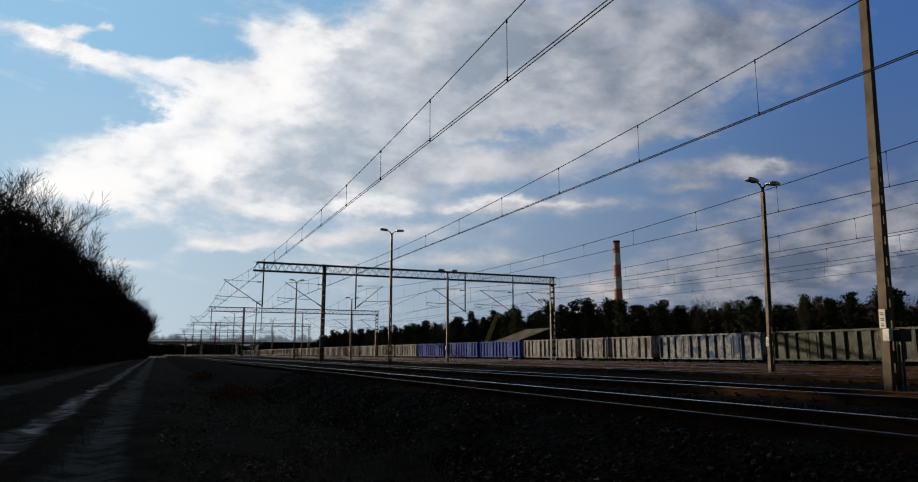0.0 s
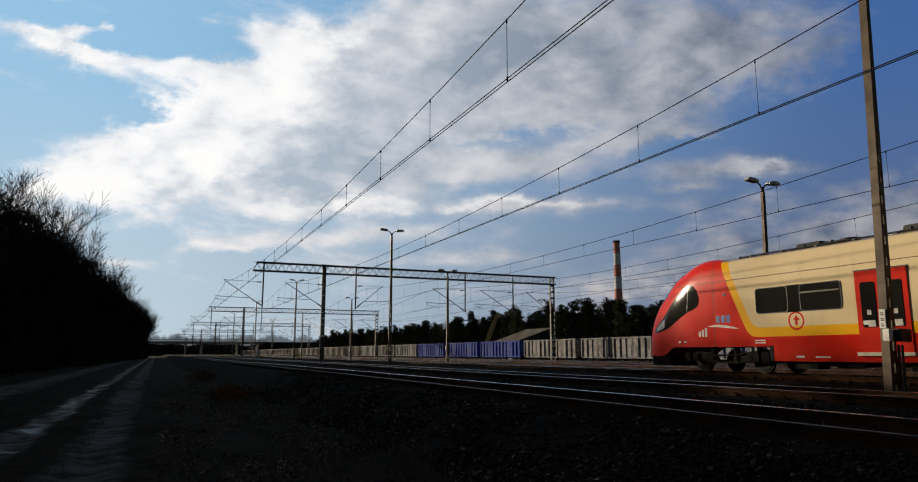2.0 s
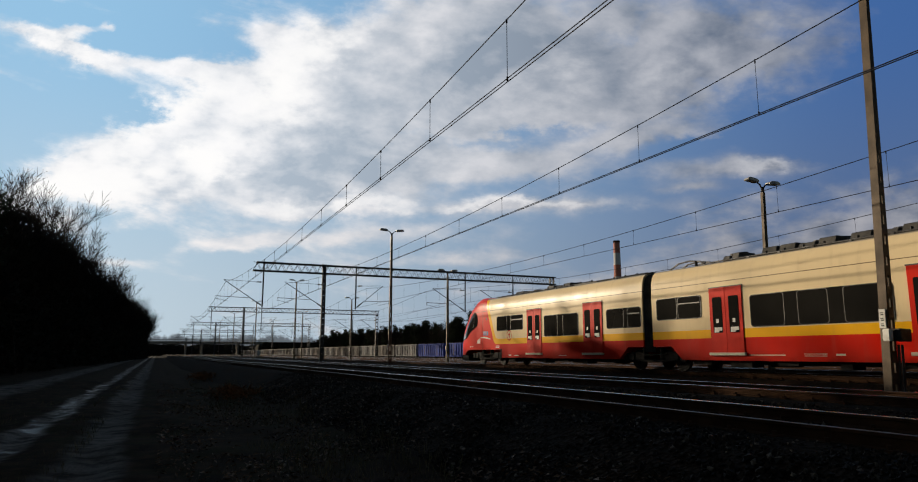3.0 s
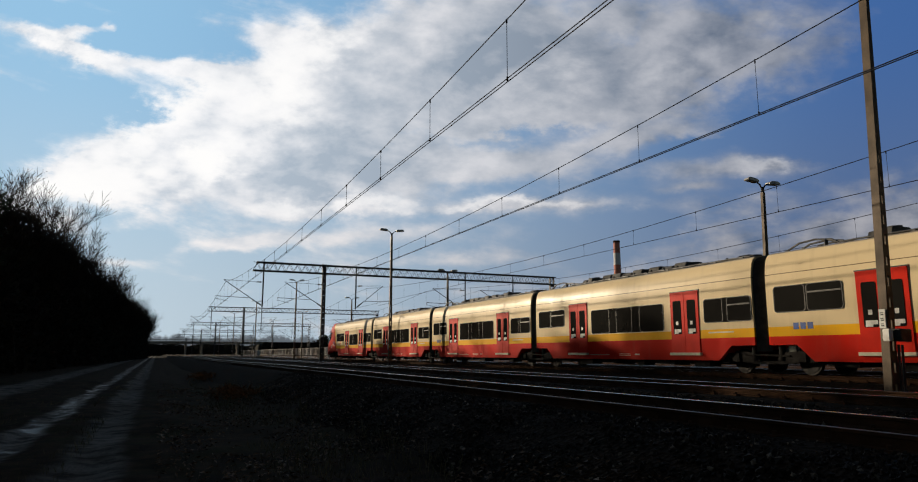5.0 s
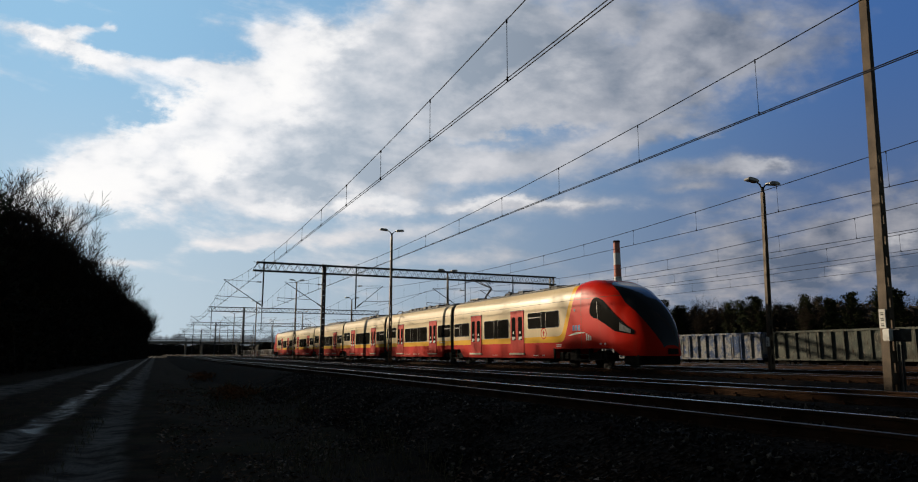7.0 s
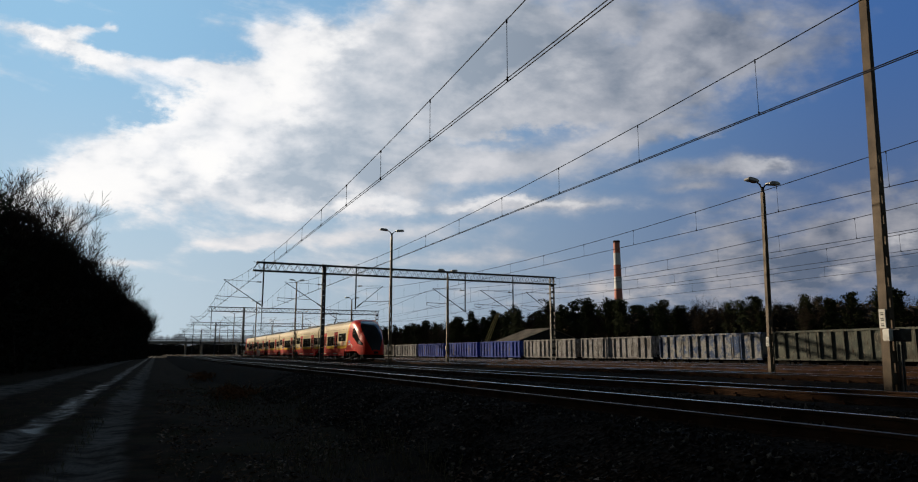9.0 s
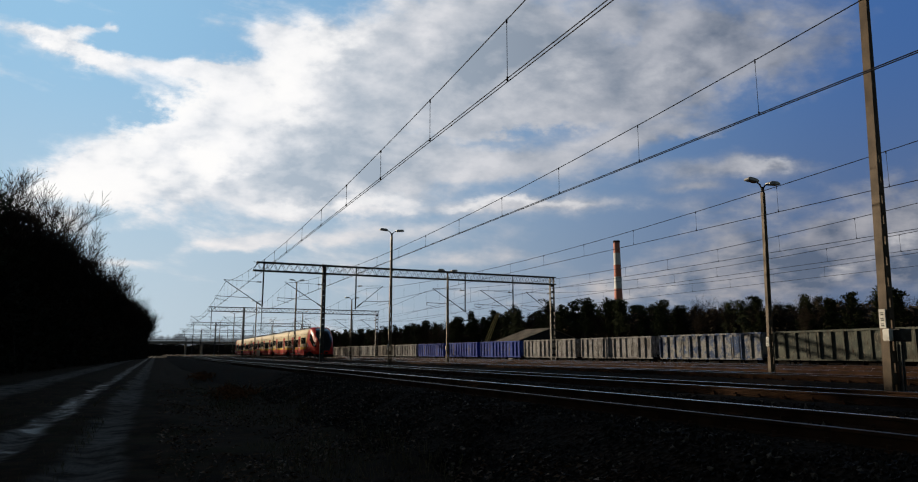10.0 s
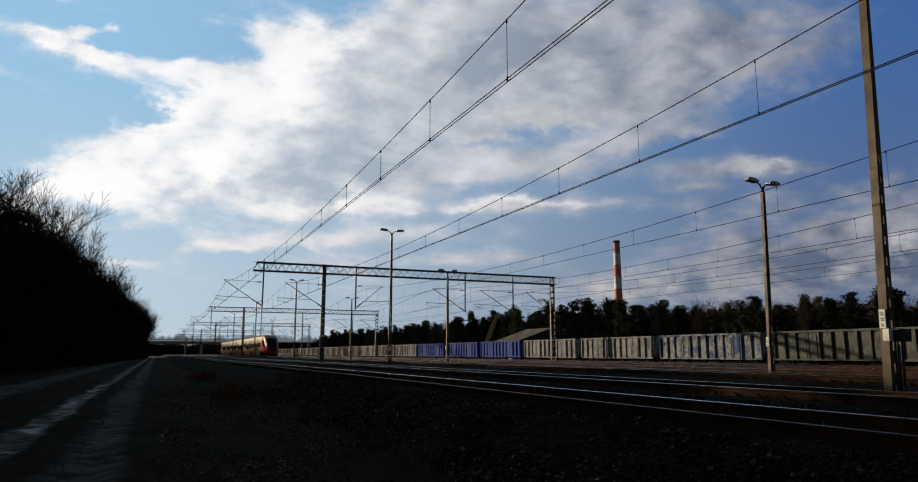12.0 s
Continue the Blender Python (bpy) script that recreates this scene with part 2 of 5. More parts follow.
def build_track(x, z, near, bend):
    shift = track_shift if bend else (lambda y: 0.0)
    ys = [-40, 0, 10, 20] + [24 + 4 * k for k in range(16)] + [110, 160, 300, 700]
    t = root("railway_track", "straight railway track of rusty rails on concrete sleepers", "railway track", "parallel tracks", "structure")
    for side in (-0.7525, 0.7525):
        bm = bmesh.new()
        loft_line(bm, RAIL_OUTLINE, ys, shift, x + side, z)
        rail = part("rail", bm, RUST, t, "rail with rust-brown web")
        bm = bmesh.new()
        loft_line(bm, ((-0.034, -0.004), (0.034, -0.004), (0.03, 0.0), (-0.03, 0.0)), ys, shift, x + side, z)
        dull = bend and side < 0
        part("rail_head", bm, RAIL_DULL if dull else RAIL_TOP, rail, "dull brown running surface" if dull else "bright worn running surface")
    # sleepers, each with clips
    bm = bmesh.new()
    prism(bm, ((-1.3, -0.36), (1.3, -0.36), (1.3, -0.18), (0.55, -0.18), (0.4, -0.21), (-0.4, -0.21), (-0.55, -0.18), (-1.3, -0.18)), -0.13, 0.13)
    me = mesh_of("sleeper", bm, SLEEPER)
    bm = bmesh.new()
    for s in (-0.7525, 0.7525):
        for d in (-0.12, 0.12):
            box(bm, s + d - 0.05, s + d + 0.05, -0.06, 0.06, -0.18, -0.13)
            rod(bm, (s + d, 0, -0.13), (s + d, 0, -0.09), 0.025, sides=6)
    clip = mesh_of("rail_clip", bm, RUST)
    for k in range(near):
        y = 1.0 + 0.6 * k
        if k < 90:
            ob = piece("sleeper", me, t, pose(x + shift(y), y, z, 0, 0, random.uniform(-0.6, 0.6)))
            piece("rail_clip", clip, t, pose(x + shift(y), y, z))
    bm = bmesh.new()
    for k in list(range(-30, 1)) + list(range(min(near, 90), 260)):
        y = 1.0 + 0.6 * k
        box(bm, x + shift(y) - 1.3, x + shift(y) + 1.3, y - 0.13, y + 0.13, z - 0.36, z - 0.185)
    ob = part("far_sleepers", bm, SLEEPER, t)
    tagged(ob, kind="stuff")


TRACK_X = (6.7, 11.75, 20.0, 27.6, 33.4, 39.2)
build_track(TRACK_X[0], 0.0, 90, True)
build_track(TRACK_X[1], 0.0, 70, False)
build_track(TRACK_X[2], 0.0, 60, False)
for x in TRACK_X[3:]:
    build_track(x, -0.05, 0, False)
build_track(48.4, -0.58, 0, False)


# ---- overhead line ----
SPAN = 71.0


def lattice_mast(name, parent, x, y, z0, z1, w0, w1, depth, step=0.75, mat=None, fill=0.7):
    """Two tapering channels, webs outwards, joined by batten plates."""
    mat = mat or STEEL_PAINT
    h = z1 - z0
    for side in (-1, 1):
        bm = bmesh.new()
        a0, a1, t = side * w0 / 2, side * w1 / 2, 0.075
        rim = ((0, -depth / 2), (0, depth / 2), (t, depth / 2), (t, depth / 2 - 0.014), (0.014, depth / 2 - 0.014), (0.014, 0.014 - depth / 2), (t, 0.014 - depth / 2), (t, -depth / 2))
        lo = [bm.verts.new((x + a0 - side * dx, y + dy, z0)) for dx, dy in rim]
        hi = [bm.verts.new((x + a1 - side * dx, y + dy, z1)) for dx, dy in rim]
        for i in range(8):
            bm.faces.new((lo[i], lo[(i + 1) % 8], hi[(i + 1) % 8], hi[i]))
        bm.faces.new(hi)
        part("channel", bm, mat, parent)
    n = int((h - 0.6) / step)
    for face in (-1, 1):
        for k in range(n):
            z = z0 + 0.5 + k * step
            w = w0 + (w1 - w0) * (z - z0) / h - 0.05
            yy = y + face * (depth / 2 + 0.004)
            bm = bmesh.new()
            box(bm, x - w / 2, x + w / 2, yy - 0.006, yy + 0.006, z, z + step * fill)
            part("batten_plate", bm, mat, parent)


def truss(parent, x0, x1, y, z0, z1):
    """Box girder: four chords and zigzag lacing."""
    for dy in (-0.3, 0.3):
        for xa, zb in ((x0 + 0.3, z1 - 0.13), (x0, z0)):
            bm = bmesh.new()
            box(bm, xa, x1, y + dy - 0.06, y + dy + 0.06, zb, zb + 0.13)
            part("chord", bm, DARK_STEEL, parent)
    bm = bmesh.new()
    n = int((x1 - x0) / 0.4)
    for k in range(n):
        a, b = x0 + (x1 - x0) * k / n, x0 + (x1 - x0) * (k + 1) / n
        up = k % 2 == 0
        for dy in (-0.3, 0.3):
            rod(bm, (a, y + dy, z0 + 0.1 if up else z1 - 0.1), (b, y + dy, z1 - 0.1 if up else z0 + 0.1), 0.024, sides=4)
        rod(bm, (a, y - 0.3, z1 - 0.06), (b, y + 0.3, z1 - 0.06), 0.025, sides=4)
    tagged(part("lacing", bm, DARK_STEEL, parent), kind="stuff")


def cantilever(parent, xp, y, side, reach, z_con, z_mes):
    """Stay tube, top rod, registration arm and steady arm that reach from a post towards its track."""
    bm = bmesh.new()
    xe = xp + side * reach
    rod(bm, (xp, y, z_con - 0.35), (xe, y, z_mes), 0.042, 0.036, 6)
    rod(bm, (xe, y, z_mes), (xp, y, z_mes - 0.12), 0.018, sides=5)
    xm = xp + side * (reach * 0.34)
    rod(bm, (xm, y, z_con + 0.42), (xe + side * 0.7, y, z_con + 0.52), 0.028, sides=5)
    rod(bm, (xe + side * 0.7, y, z_con + 0.52), (xe + side * 0.7, y, z_con + 0.2), 0.02, sides=5)
    rod(bm, (xe + side * 0.7, y, z_con + 0.28), (xe - side * 0.5, y, z_con + 0.03), 0.018, sides=5)
    c = part("cantilever", bm, DARK_STEEL, parent)
    for low in (True, False):
        bm = bmesh.new()
        z0 = z_con - 0.35 if low else z_mes - 0.12
        rise = (z_mes - z_con + 0.35) / reach if low else 0.12 / reach
        for k in range(5):
            a, b = 0.22 + 0.08 * k, 0.3 + 0.08 * k
            rod(bm, (xp + side * a, y, z0 + rise * a), (xp + side * b, y, z0 + rise * b), 0.08 if k % 2 == 0 else 0.04, sides=8)
        part("insulator", bm, DARK_STEEL, c, "ribbed insulator")


def gantry(y, full=True):
    g = root("catenary_gantry", "dark steel lattice gantry spanning the electrified tracks", "gantry", "gantries over the line")
    z0, z1 = 8.88, 9.85
    left = 8.3 + (0.0 if y < 100 else 0.3)
    truss(g, left, 43.7, y, z0, z1)
    lattice_mast("mast", g, 15.5, y, -0.4, 9.95, 0.42, 0.38, 0.3, 0.6, DARK_STEEL, 0.92)
    lattice_mast("leg", g, 43.3, y, -0.85, 9.85, 0.6, 0.56, 0.3, 0.75, DARK_STEEL, 0.3)
    for xp, side, reach in ((9.35, -1, 3.8), (15.5, -1, 4.0), (18.95, 1, 3.0), (31.75, -1, 4.0), (37.95, -1, 4.3), (43.3, -1, 3.6)):
        if xp not in (15.5, 43.3):
            bm = bmesh.new()
            rod(bm, (xp, y, 5.3), (xp, y, z1 + 0.05), 0.075, sides=6)
            part("drop_post", bm, DARK_STEEL, g)
        cantilever(g, xp, y, side, reach, 5.75, 7.9)
    return g


for k in range(6):
    gantry(70.0 + 72.0 * k)


def catenary(x, contact, low, high, twin, first):
    c = root("catenary_line", "overhead contact and messenger wires with droppers", "overhead wire", "wires over the tracks")
    sag = (high - low) / 35.0 ** 2

    def mess(y):
        k = (y % SPAN) - 35.5
        return low + sag * k * k

    ys = [-70 + 3.5 * k for k in range(142)]
    for dx in ((-0.04, 0.04) if twin else (0.0,)):
        bm = bmesh.new()
        strip(bm, [(x + dx, y, contact) for y in (-70, 0, 70, 140, 210, 280, 350, 420)], 0.013)
        part("contact_wire", bm, WIRE, c)
    bm = bmesh.new()
    strip(bm, [(x, y, mess(y)) for y in ys], 0.014)
    part("messenger_wire", bm, WIRE, c)
    for k in range(52):
        y = first + 4.07 * k
        bm = bmesh.new()
        rod(bm, (x, y, contact), (x, y, mess(y)), 0.007, sides=4)
        rod(bm, (x, y, contact - 0.02), (x, y, contact + 0.07), 0.02, sides=4)
        rod(bm, (x, y, mess(y) - 0.07), (x, y, mess(y) + 0.02), 0.02, sides=4)
        part("dropper", bm, WIRE, c)


for x, contact, low, high, twin, first in ((5.8, 5.86, 6.46, 7.75, True, -1.4), (11.75, 5.87, 6.4, 7.81, True, -1.95), (20.1, 5.71, 6.27, 7.6, False, 0.75),
                                          (28.0, 5.7, 6.3, 7.88, False, -0.6), (33.6, 5.7, 6.3, 7.88, False, 1.1), (40.0, 5.7, 6.3, 7.88, False, -1.9)):
    catenary(x, contact, low, high, twin, first)


# ---- lamp posts ----
def lamp_post(x, y, top, near=False, lean=0.0):
    t = root("yard_lamp_post", "tall steel yard lamp post with a double-headed luminaire" if not near else "tall weathered steel lamp post with white plate and junction box", "lamp post", "yard lamp posts")
    lattice_mast("post", t, 0, 0, -0.5, top - 0.3, 0.27, 0.1 if near else 0.14, 0.2 if near else 0.14, 0.5 if near else 0.62, None, 0.5 if near else 0.42)
    bm = bmesh.new()
    rod(bm, (0, 0, top - 0.5), (0, 0, top - 0.05), 0.07, sides=8)
    for s in (-1, 1):
        pts = [(s * 0.02, 0, top - 0.15), (s * 0.16, 0, top + 0.05), (s * 0.4, 0, top + 0.16)]
        strip(bm, pts, 0.035, 6)
    part("bracket", bm, DARK_STEEL, t)
    for s in (-1, 1):
        bm = bmesh.new()
        prism(bm, ((s * 0.34, top + 0.1), (s * 0.95, top + 0.14), (s * 0.98, top + 0.2), (s * 0.85, top + 0.29), (s * 0.5, top + 0.27), (s * 0.33, top + 0.2)), -0.15, 0.15)
        bmesh.ops.bevel(bm, geom=bm.edges[:], offset=0.02, segments=1, affect="EDGES")
        part("lamp_head", bm, LAMP_HEAD, t)
    zb, n = (1.27, 3) if near else (0.98, 2)
    bm = bmesh.new()
    box(bm, -0.17, -0.135, -0.075, 0.075, zb, zb + (0.44 if near else 0.4))
    plate = part("number_plate", bm, WHITE, t, "white plate with dark marks")
    for k in range(n):
        bm = bmesh.new()
        z = zb + 0.04 + k * 0.13
        box(bm, -0.176, -0.17, -0.04, 0.03, z, z + 0.025)
        box(bm, -0.176, -0.17, -0.03, 0.04, z + 0.045, z + 0.065)
        part("plate_mark", bm, BLACK, plate)
    if near:
        bm = bmesh.new()
        box(bm, -0.27, -0.135, -0.22, -0.04, 0.97, 1.25)
        bmesh.ops.bevel(bm, geom=bm.edges[:], offset=0.02, segments=2, affect="EDGES")
        part("junction_box", bm, WHITE, t, "small white junction box")
        bm = bmesh.new()
        box(bm, -0.1, 0.3, -0.36, -0.11, 0.97, 1.26)
        bmesh.ops.bevel(bm, geom=bm.edges[:], offset=0.02, segments=1, affect="EDGES")
        part("equipment_box", bm, DARK_STEEL, t, "dark equipment box")
        bm = bmesh.new()
        for d in (0.0, 0.13):
            rod(bm, (0.1 + d, -0.16, -0.5), (0.1 + d, -0.16, 0.9), 0.03, sides=6)
        part("cable_duct", bm, DARK_STEEL, t)
    t.matrix_basis = pose(x, y, 0, lean * 0.4, lean, 0)
    return t


lamp_post(15.6, 10.5, 11.0, True, 1.7)
for k, y in enumerate((49.0, 88.2, 127.0, 166.0, 205.0)):
    lamp_post(16.0, y, 9.9)
for y in (21.3, 56.8, 90.6, 125.0, 160.0, 195.0):
    lamp_post(24.0, y, 8.05, False, 1.3 if y < 30 else 0.0)


# ---- freight wagons ----
def wagon_paint(name, base, other, dirt, pale):
    m = Nodes(name)
    v = m.coords()
    x, y, z = m.split(v)
    info = m.tree.nodes.new("ShaderNodeObjectInfo")
    w = m.join(x, m.math("ADD", y, m.math("MULTIPLY", info.outputs["Random"], 90.0)), z)
    big, mid, fine = m.noise(w, 0.7, 5), m.noise(w, 1.1, 6, 0.6), m.noise(w, 30, 3)
    streak = m.noise(m.join(x, m.math("MULTIPLY", y, 9.0), m.math("MULTIPLY", z, 1.2)), 1.0, 4)
    col = m.mix(m.ramp(mid, 0.44, 0.58), base, other)
    col = m.mix(m.ramp(streak, 0.5, 0.75, 0.0, 0.75), col, dirt)
    col = m.mix(m.ramp(big, 0.5, 0.7, 0.0, 0.6), col, dirt)
    # scraped and limed patches, rust runs below them
    scrape = m.noise(m.join(x, m.math("MULTIPLY", m.split(w)[1], 2.0), z), 2.6, 8, 0.72, 0.4)
    col = m.mix(m.ramp(scrape, 0.56, 0.63, 0.0, 0.75), col, pale)
    col = m.mix(m.ramp(scrape, 0.43, 0.36, 0.0, 0.8), col, (0.05, 0.028, 0.018))
    m.bump(fine, 0.2, 0.01)
    return m.done(col, 0.75, 0.0, 0.12)


WAGON_PAINTS = {
    "green": wagon_paint("faded_green_wagon_paint", (0.075, 0.085, 0.075), (0.115, 0.12, 0.1), (0.05, 0.042, 0.034), (0.22, 0.2, 0.16)),
    "patchy": wagon_paint("blue_grey_wagon_paint", (0.27, 0.27, 0.27), (0.05, 0.085, 0.18), (0.07, 0.055, 0.045), (0.4, 0.42, 0.46)),
    "grey": wagon_paint("grey_wagon_paint", (0.27, 0.265, 0.275), (0.17, 0.165, 0.17), (0.07, 0.06, 0.05), (0.42, 0.42, 0.44)),
    "blue": wagon_paint("blue_wagon_paint", (0.008, 0.035, 0.28), (0.015, 0.055, 0.34), (0.012, 0.02, 0.1), (0.14, 0.19, 0.36)),
    "brown": wagon_paint("brown_grey_wagon_paint", (0.19, 0.17, 0.16), (0.12, 0.105, 0.1), (0.06, 0.05, 0.045), (0.28, 0.26, 0.25)),
}
WHEEL_STEEL = surface("worn_wheel_steel", (0.05, 0.042, 0.035), (0.02, 0.017, 0.015), 0.6, 0.3, 30, 5)
GRIME = surface("black_running_gear_grime", (0.022, 0.019, 0.016), (0.01, 0.009, 0.008), 0.85, 0.0, 20, 3, spec=0.05)


def wheel_mesh(radius):
    bm = bmesh.new()
    rod(bm, (-0.065, 0, 0), (0.065, 0, 0), radius, sides=20)
    rod(bm, (-0.085, 0, 0), (-0.06, 0, 0), radius * 0.82, sides=20)
    rod(bm, (-0.15, 0, 0), (-0.08, 0, 0), 0.13, sides=10)
    return mesh_of("wheel", bm, WHEEL_STEEL)


WAGON_WHEEL = wheel_mesh(0.46)


def bogie_frame(bm, y, half, base, z, s):
    for s in (s,):
        xx = s * half
        prism(bm, ((y - base / 2 - 0.35, z), (y - base / 2, z + 0.22), (y - 0.5, z + 0.16), (y - 0.35, z - 0.12), (y + 0.35, z - 0.12), (y + 0.5, z + 0.16), (y + base / 2, z + 0.22), (y + base / 2 + 0.35, z), (y + base / 2, z - 0.12), (y + 0.5, z - 0.22), (y - 0.5, z - 0.22), (y - base / 2, z - 0.12)), xx - 0.07, xx + 0.07, "x")
        for d in (-1, 1):
            box(bm, xx - 0.13, xx + 0.13, y + d * base / 2 - 0.15, y + d * base / 2 + 0.15, z - 0.14, z + 0.14)


def wagon(paint, label):
    t = root("gondola_wagon", label, "freight wagon", "standing freight wagons")
    H, L, z0, z1 = 1.42, 6.4, 0.86, 3.03
    mat = WAGON_PAINTS[paint]
    for s in (-1, 1):
        bm = bmesh.new()
        box(bm, s * H - 0.03, s * H + 0.03, -L, L, z0, z1)
        side = part("side_wall", bm, mat, t)
        bm = bmesh.new()
        box(bm, s * H - 0.14, s * H + 0.14, -L - 0.06, L + 0.06, z1 - 0.12, z1 + 0.03)
        part("top_rim", bm, mat, side)
        bm = bmesh.new()
        box(bm, s * H - 0.06, s * H + 0.07, -L, L, z0 - 0.14, z0 + 0.02)
        part("sole_bar", bm, mat, side)
        ribs = [-L + 0.08 + (2 * L - 0.16) * k / 12 for k in range(13)]
        for k, y in enumerate(ribs):
            bm = bmesh.new()
            xo = s * (H + 0.03)
            prism(bm, ((y - 0.065, z0), (y + 0.065, z0), (y + 0.065, z1 - 0.12), (y - 0.065, z1 - 0.12)), xo, xo + s * (0.15 if k not in (3, 9) else 0.07), "x")
            part("rib", bm, mat, side)
        for c in (ribs[3], ribs[9]):
            for d in (-1, 1):
                bm = bmesh.new()
                xo = s * (H + 0.06)
                y0, y1 = sorted((c + d * 0.03, c + d * 0.82))
                box(bm, xo - 0.03, xo + 0.03, y0, y1, z0 + 0.06, z1 - 0.3)
                bmesh.ops.bevel(bm, geom=bm.edges[:], offset=0.015, segments=1, affect="EDGES")
                door = part("side_door", bm, mat, side)
                bm = bmesh.new()
                rod(bm, (xo + s * 0.05, c + d * 0.12, z0 + 0.1), (xo + s * 0.05, c + d * 0.12, z1 - 0.4), 0.025, sides=5)
                part("door_bar", bm, DARK_STEEL, door)
    for e in (-1, 1):
        bm = bmesh.new()
        box(bm, -H, H, e * L - 0.04, e * L + 0.04, z0, z1)
        for k in range(4):
            xx = -1.05 + 0.7 * k
            box(bm, xx - 0.06, xx + 0.06, e * L + min(0, e * 0.12), e * L + max(0, e * 0.12), z0, z1 - 0.05)
        part("end_wall", bm, mat, t)
        for s in (-0.875, 0.875):
            bm = bmesh.new()
            rod(bm, (s, e * L, 1.05), (s, e * (L + 0.5), 1.05), 0.09, sides=8)
            rod(bm, (s, e * (L + 0.5), 1.05), (s, e * (L + 0.6), 1.05), 0.23, sides=12)
            part("buffer", bm, GRIME, t)
        for s in (-1, 1):
            bm = bmesh.new()
            bogie_frame(bm, e * 4.5, 1.05, 1.8, 0.5, s)
            b = part("bogie_frame", bm, GRIME, t)
            for d in (-0.9, 0.9):
                piece("wheel", WAGON_WHEEL, b, pose(s * 0.78, e * 4.5 + d, 0.46, 0, 0, 0 if s < 0 else 180))
    bm = bmesh.new()
    box(bm, -H, H, -L, L, z0 - 0.1, z0 + 0.02)
    box(bm, -0.25, 0.25, -L, L, 0.55, z0 - 0.1)
    box(bm, -1.1, -0.6, -1.1, 0.2, 0.4, 0.8)
    rod(bm, (-0.9, 0.6, 0.6), (-0.9, 1.9, 0.6), 0.2, sides=10)
    for y in (-2.6, 2.6):
        strip(bm, [(-1.45, y - 0.25, z0 - 0.1), (-1.45, y - 0.25, 0.36), (-1.45, y + 0.25, 0.36), (-1.45, y + 0.25, z0 - 0.1)], 0.022, 4)
    part("underframe", bm, GRIME, t)
    return t


WAGON_Z = -0.58
kinds = {"green": "open freight wagon in faded green paint with vertical ribs", "patchy": "open freight wagon with patchy blue and grey paint", "grey": "open freight wagon in dirty light grey paint", "blue": "open freight wagon in strong blue paint", "brown": "open freight wagon in dusty brown-grey paint"}
order = ["green", "green", "patchy", "grey", "grey", "blue", "blue", "blue", "grey", "brown", "grey", "brown", "brown", "grey"] + ["brown", "grey"] * 8
models = {}
for k, paint in enumerate(order):
    at = pose(48.4, 20.8 + 14.04 * k, WAGON_Z, 0, 0, 0)
    if paint in models:
        copy_thing(models[paint], at)
    else:
        models[paint] = wagon(paint, kinds[paint])
        models[paint].matrix_basis = at


# ---- the passenger train ----
def livery():
    m = Nodes("red_yellow_cream_train_paint")
    v = m.coords()
    x, y, z = m.split(v)
    d1 = m.math("SUBTRACT", z, 1.24)
    back = m.math("ADD", y, m.math("ADD", 14.25, m.math("MULTIPLY", m.math("SUBTRACT", z, 1.5), 0.45)))
    d2 = m.math("MULTIPLY", back, 0.92)
    d = m.math("SMOOTH_MIN", d1, d2, 0.5)
    col = m.mix(m.math("GREATER_THAN", d, 0.0), (0.64, 0.014, 0.003), (0.86, 0.44, 0.008))
    col = m.mix(m.math("GREATER_THAN", d, 0.31), col, (0.74, 0.59, 0.36))
    top = m.math("MULTIPLY", m.ramp(z, 3.97, 4.0), m.math("GREATER_THAN", y, -15.4))
    col = m.mix(top, col, (0.3, 0.25, 0.18))
    grime = m.noise(m.join(m.math("MULTIPLY", x, 1.0), m.math("MULTIPLY", y, 2.2), m.math("MULTIPLY", z, 0.35)), 1.6, 5)
    col = m.mix(m.ramp(grime, 0.5, 0.8, 0.0, 0.12), col, (0.2, 0.13, 0.08))
    low = m.math("MULTIPLY", m.ramp(z, 0.4, 1.0, 0.3, 0.0), m.noise(v, 3.0, 4))
    col = m.mix(low, col, (0.08, 0.05, 0.035))
    seam = m.math("LESS_THAN", m.math("ABSOLUTE", m.math("SUBTRACT", z, 3.28)), 0.012)
    seam2 = m.math("LESS_THAN", m.math("ABSOLUTE", m.math("ADD", y, 15.7)), 0.014)
    col = m.mix(m.math("MAXIMUM", seam, seam2), col, (0.12, 0.07, 0.04))
    m.bsdf.inputs["Coat Weight"].default_value = 0.03
    m.bsdf.inputs["Coat Roughness"].default_value = 0.2
    return m.done(col, m.ramp(grime, 0.3, 0.7, 0.3, 0.42), 0.0, 0.05)


LIVERY = livery()
RED = surface("red_door_paint", (0.64, 0.02, 0.005), (0.55, 0.017, 0.005), 0.45, 0, 20, 2, 0.05, 0.06)
RUBBER = surface("black_bellows_rubber", (0.075, 0.073, 0.07), (0.045, 0.043, 0.042), 0.75, 0, 20, 3)
ROOF_KIT = surface("grey_roof_equipment", (0.07, 0.064, 0.056), (0.03, 0.028, 0.025), 0.65, 0.1, 20, 2)
ROOF_LIGHT = surface("beige_roof_housing", (0.2, 0.175, 0.135), (0.1, 0.09, 0.07), 0.65, 0.0, 20, 2)
UNDER = surface("underframe_grime", (0.02, 0.017, 0.014), (0.009, 0.008, 0.007), 0.8, 0.0, 20, 3, spec=0.12)
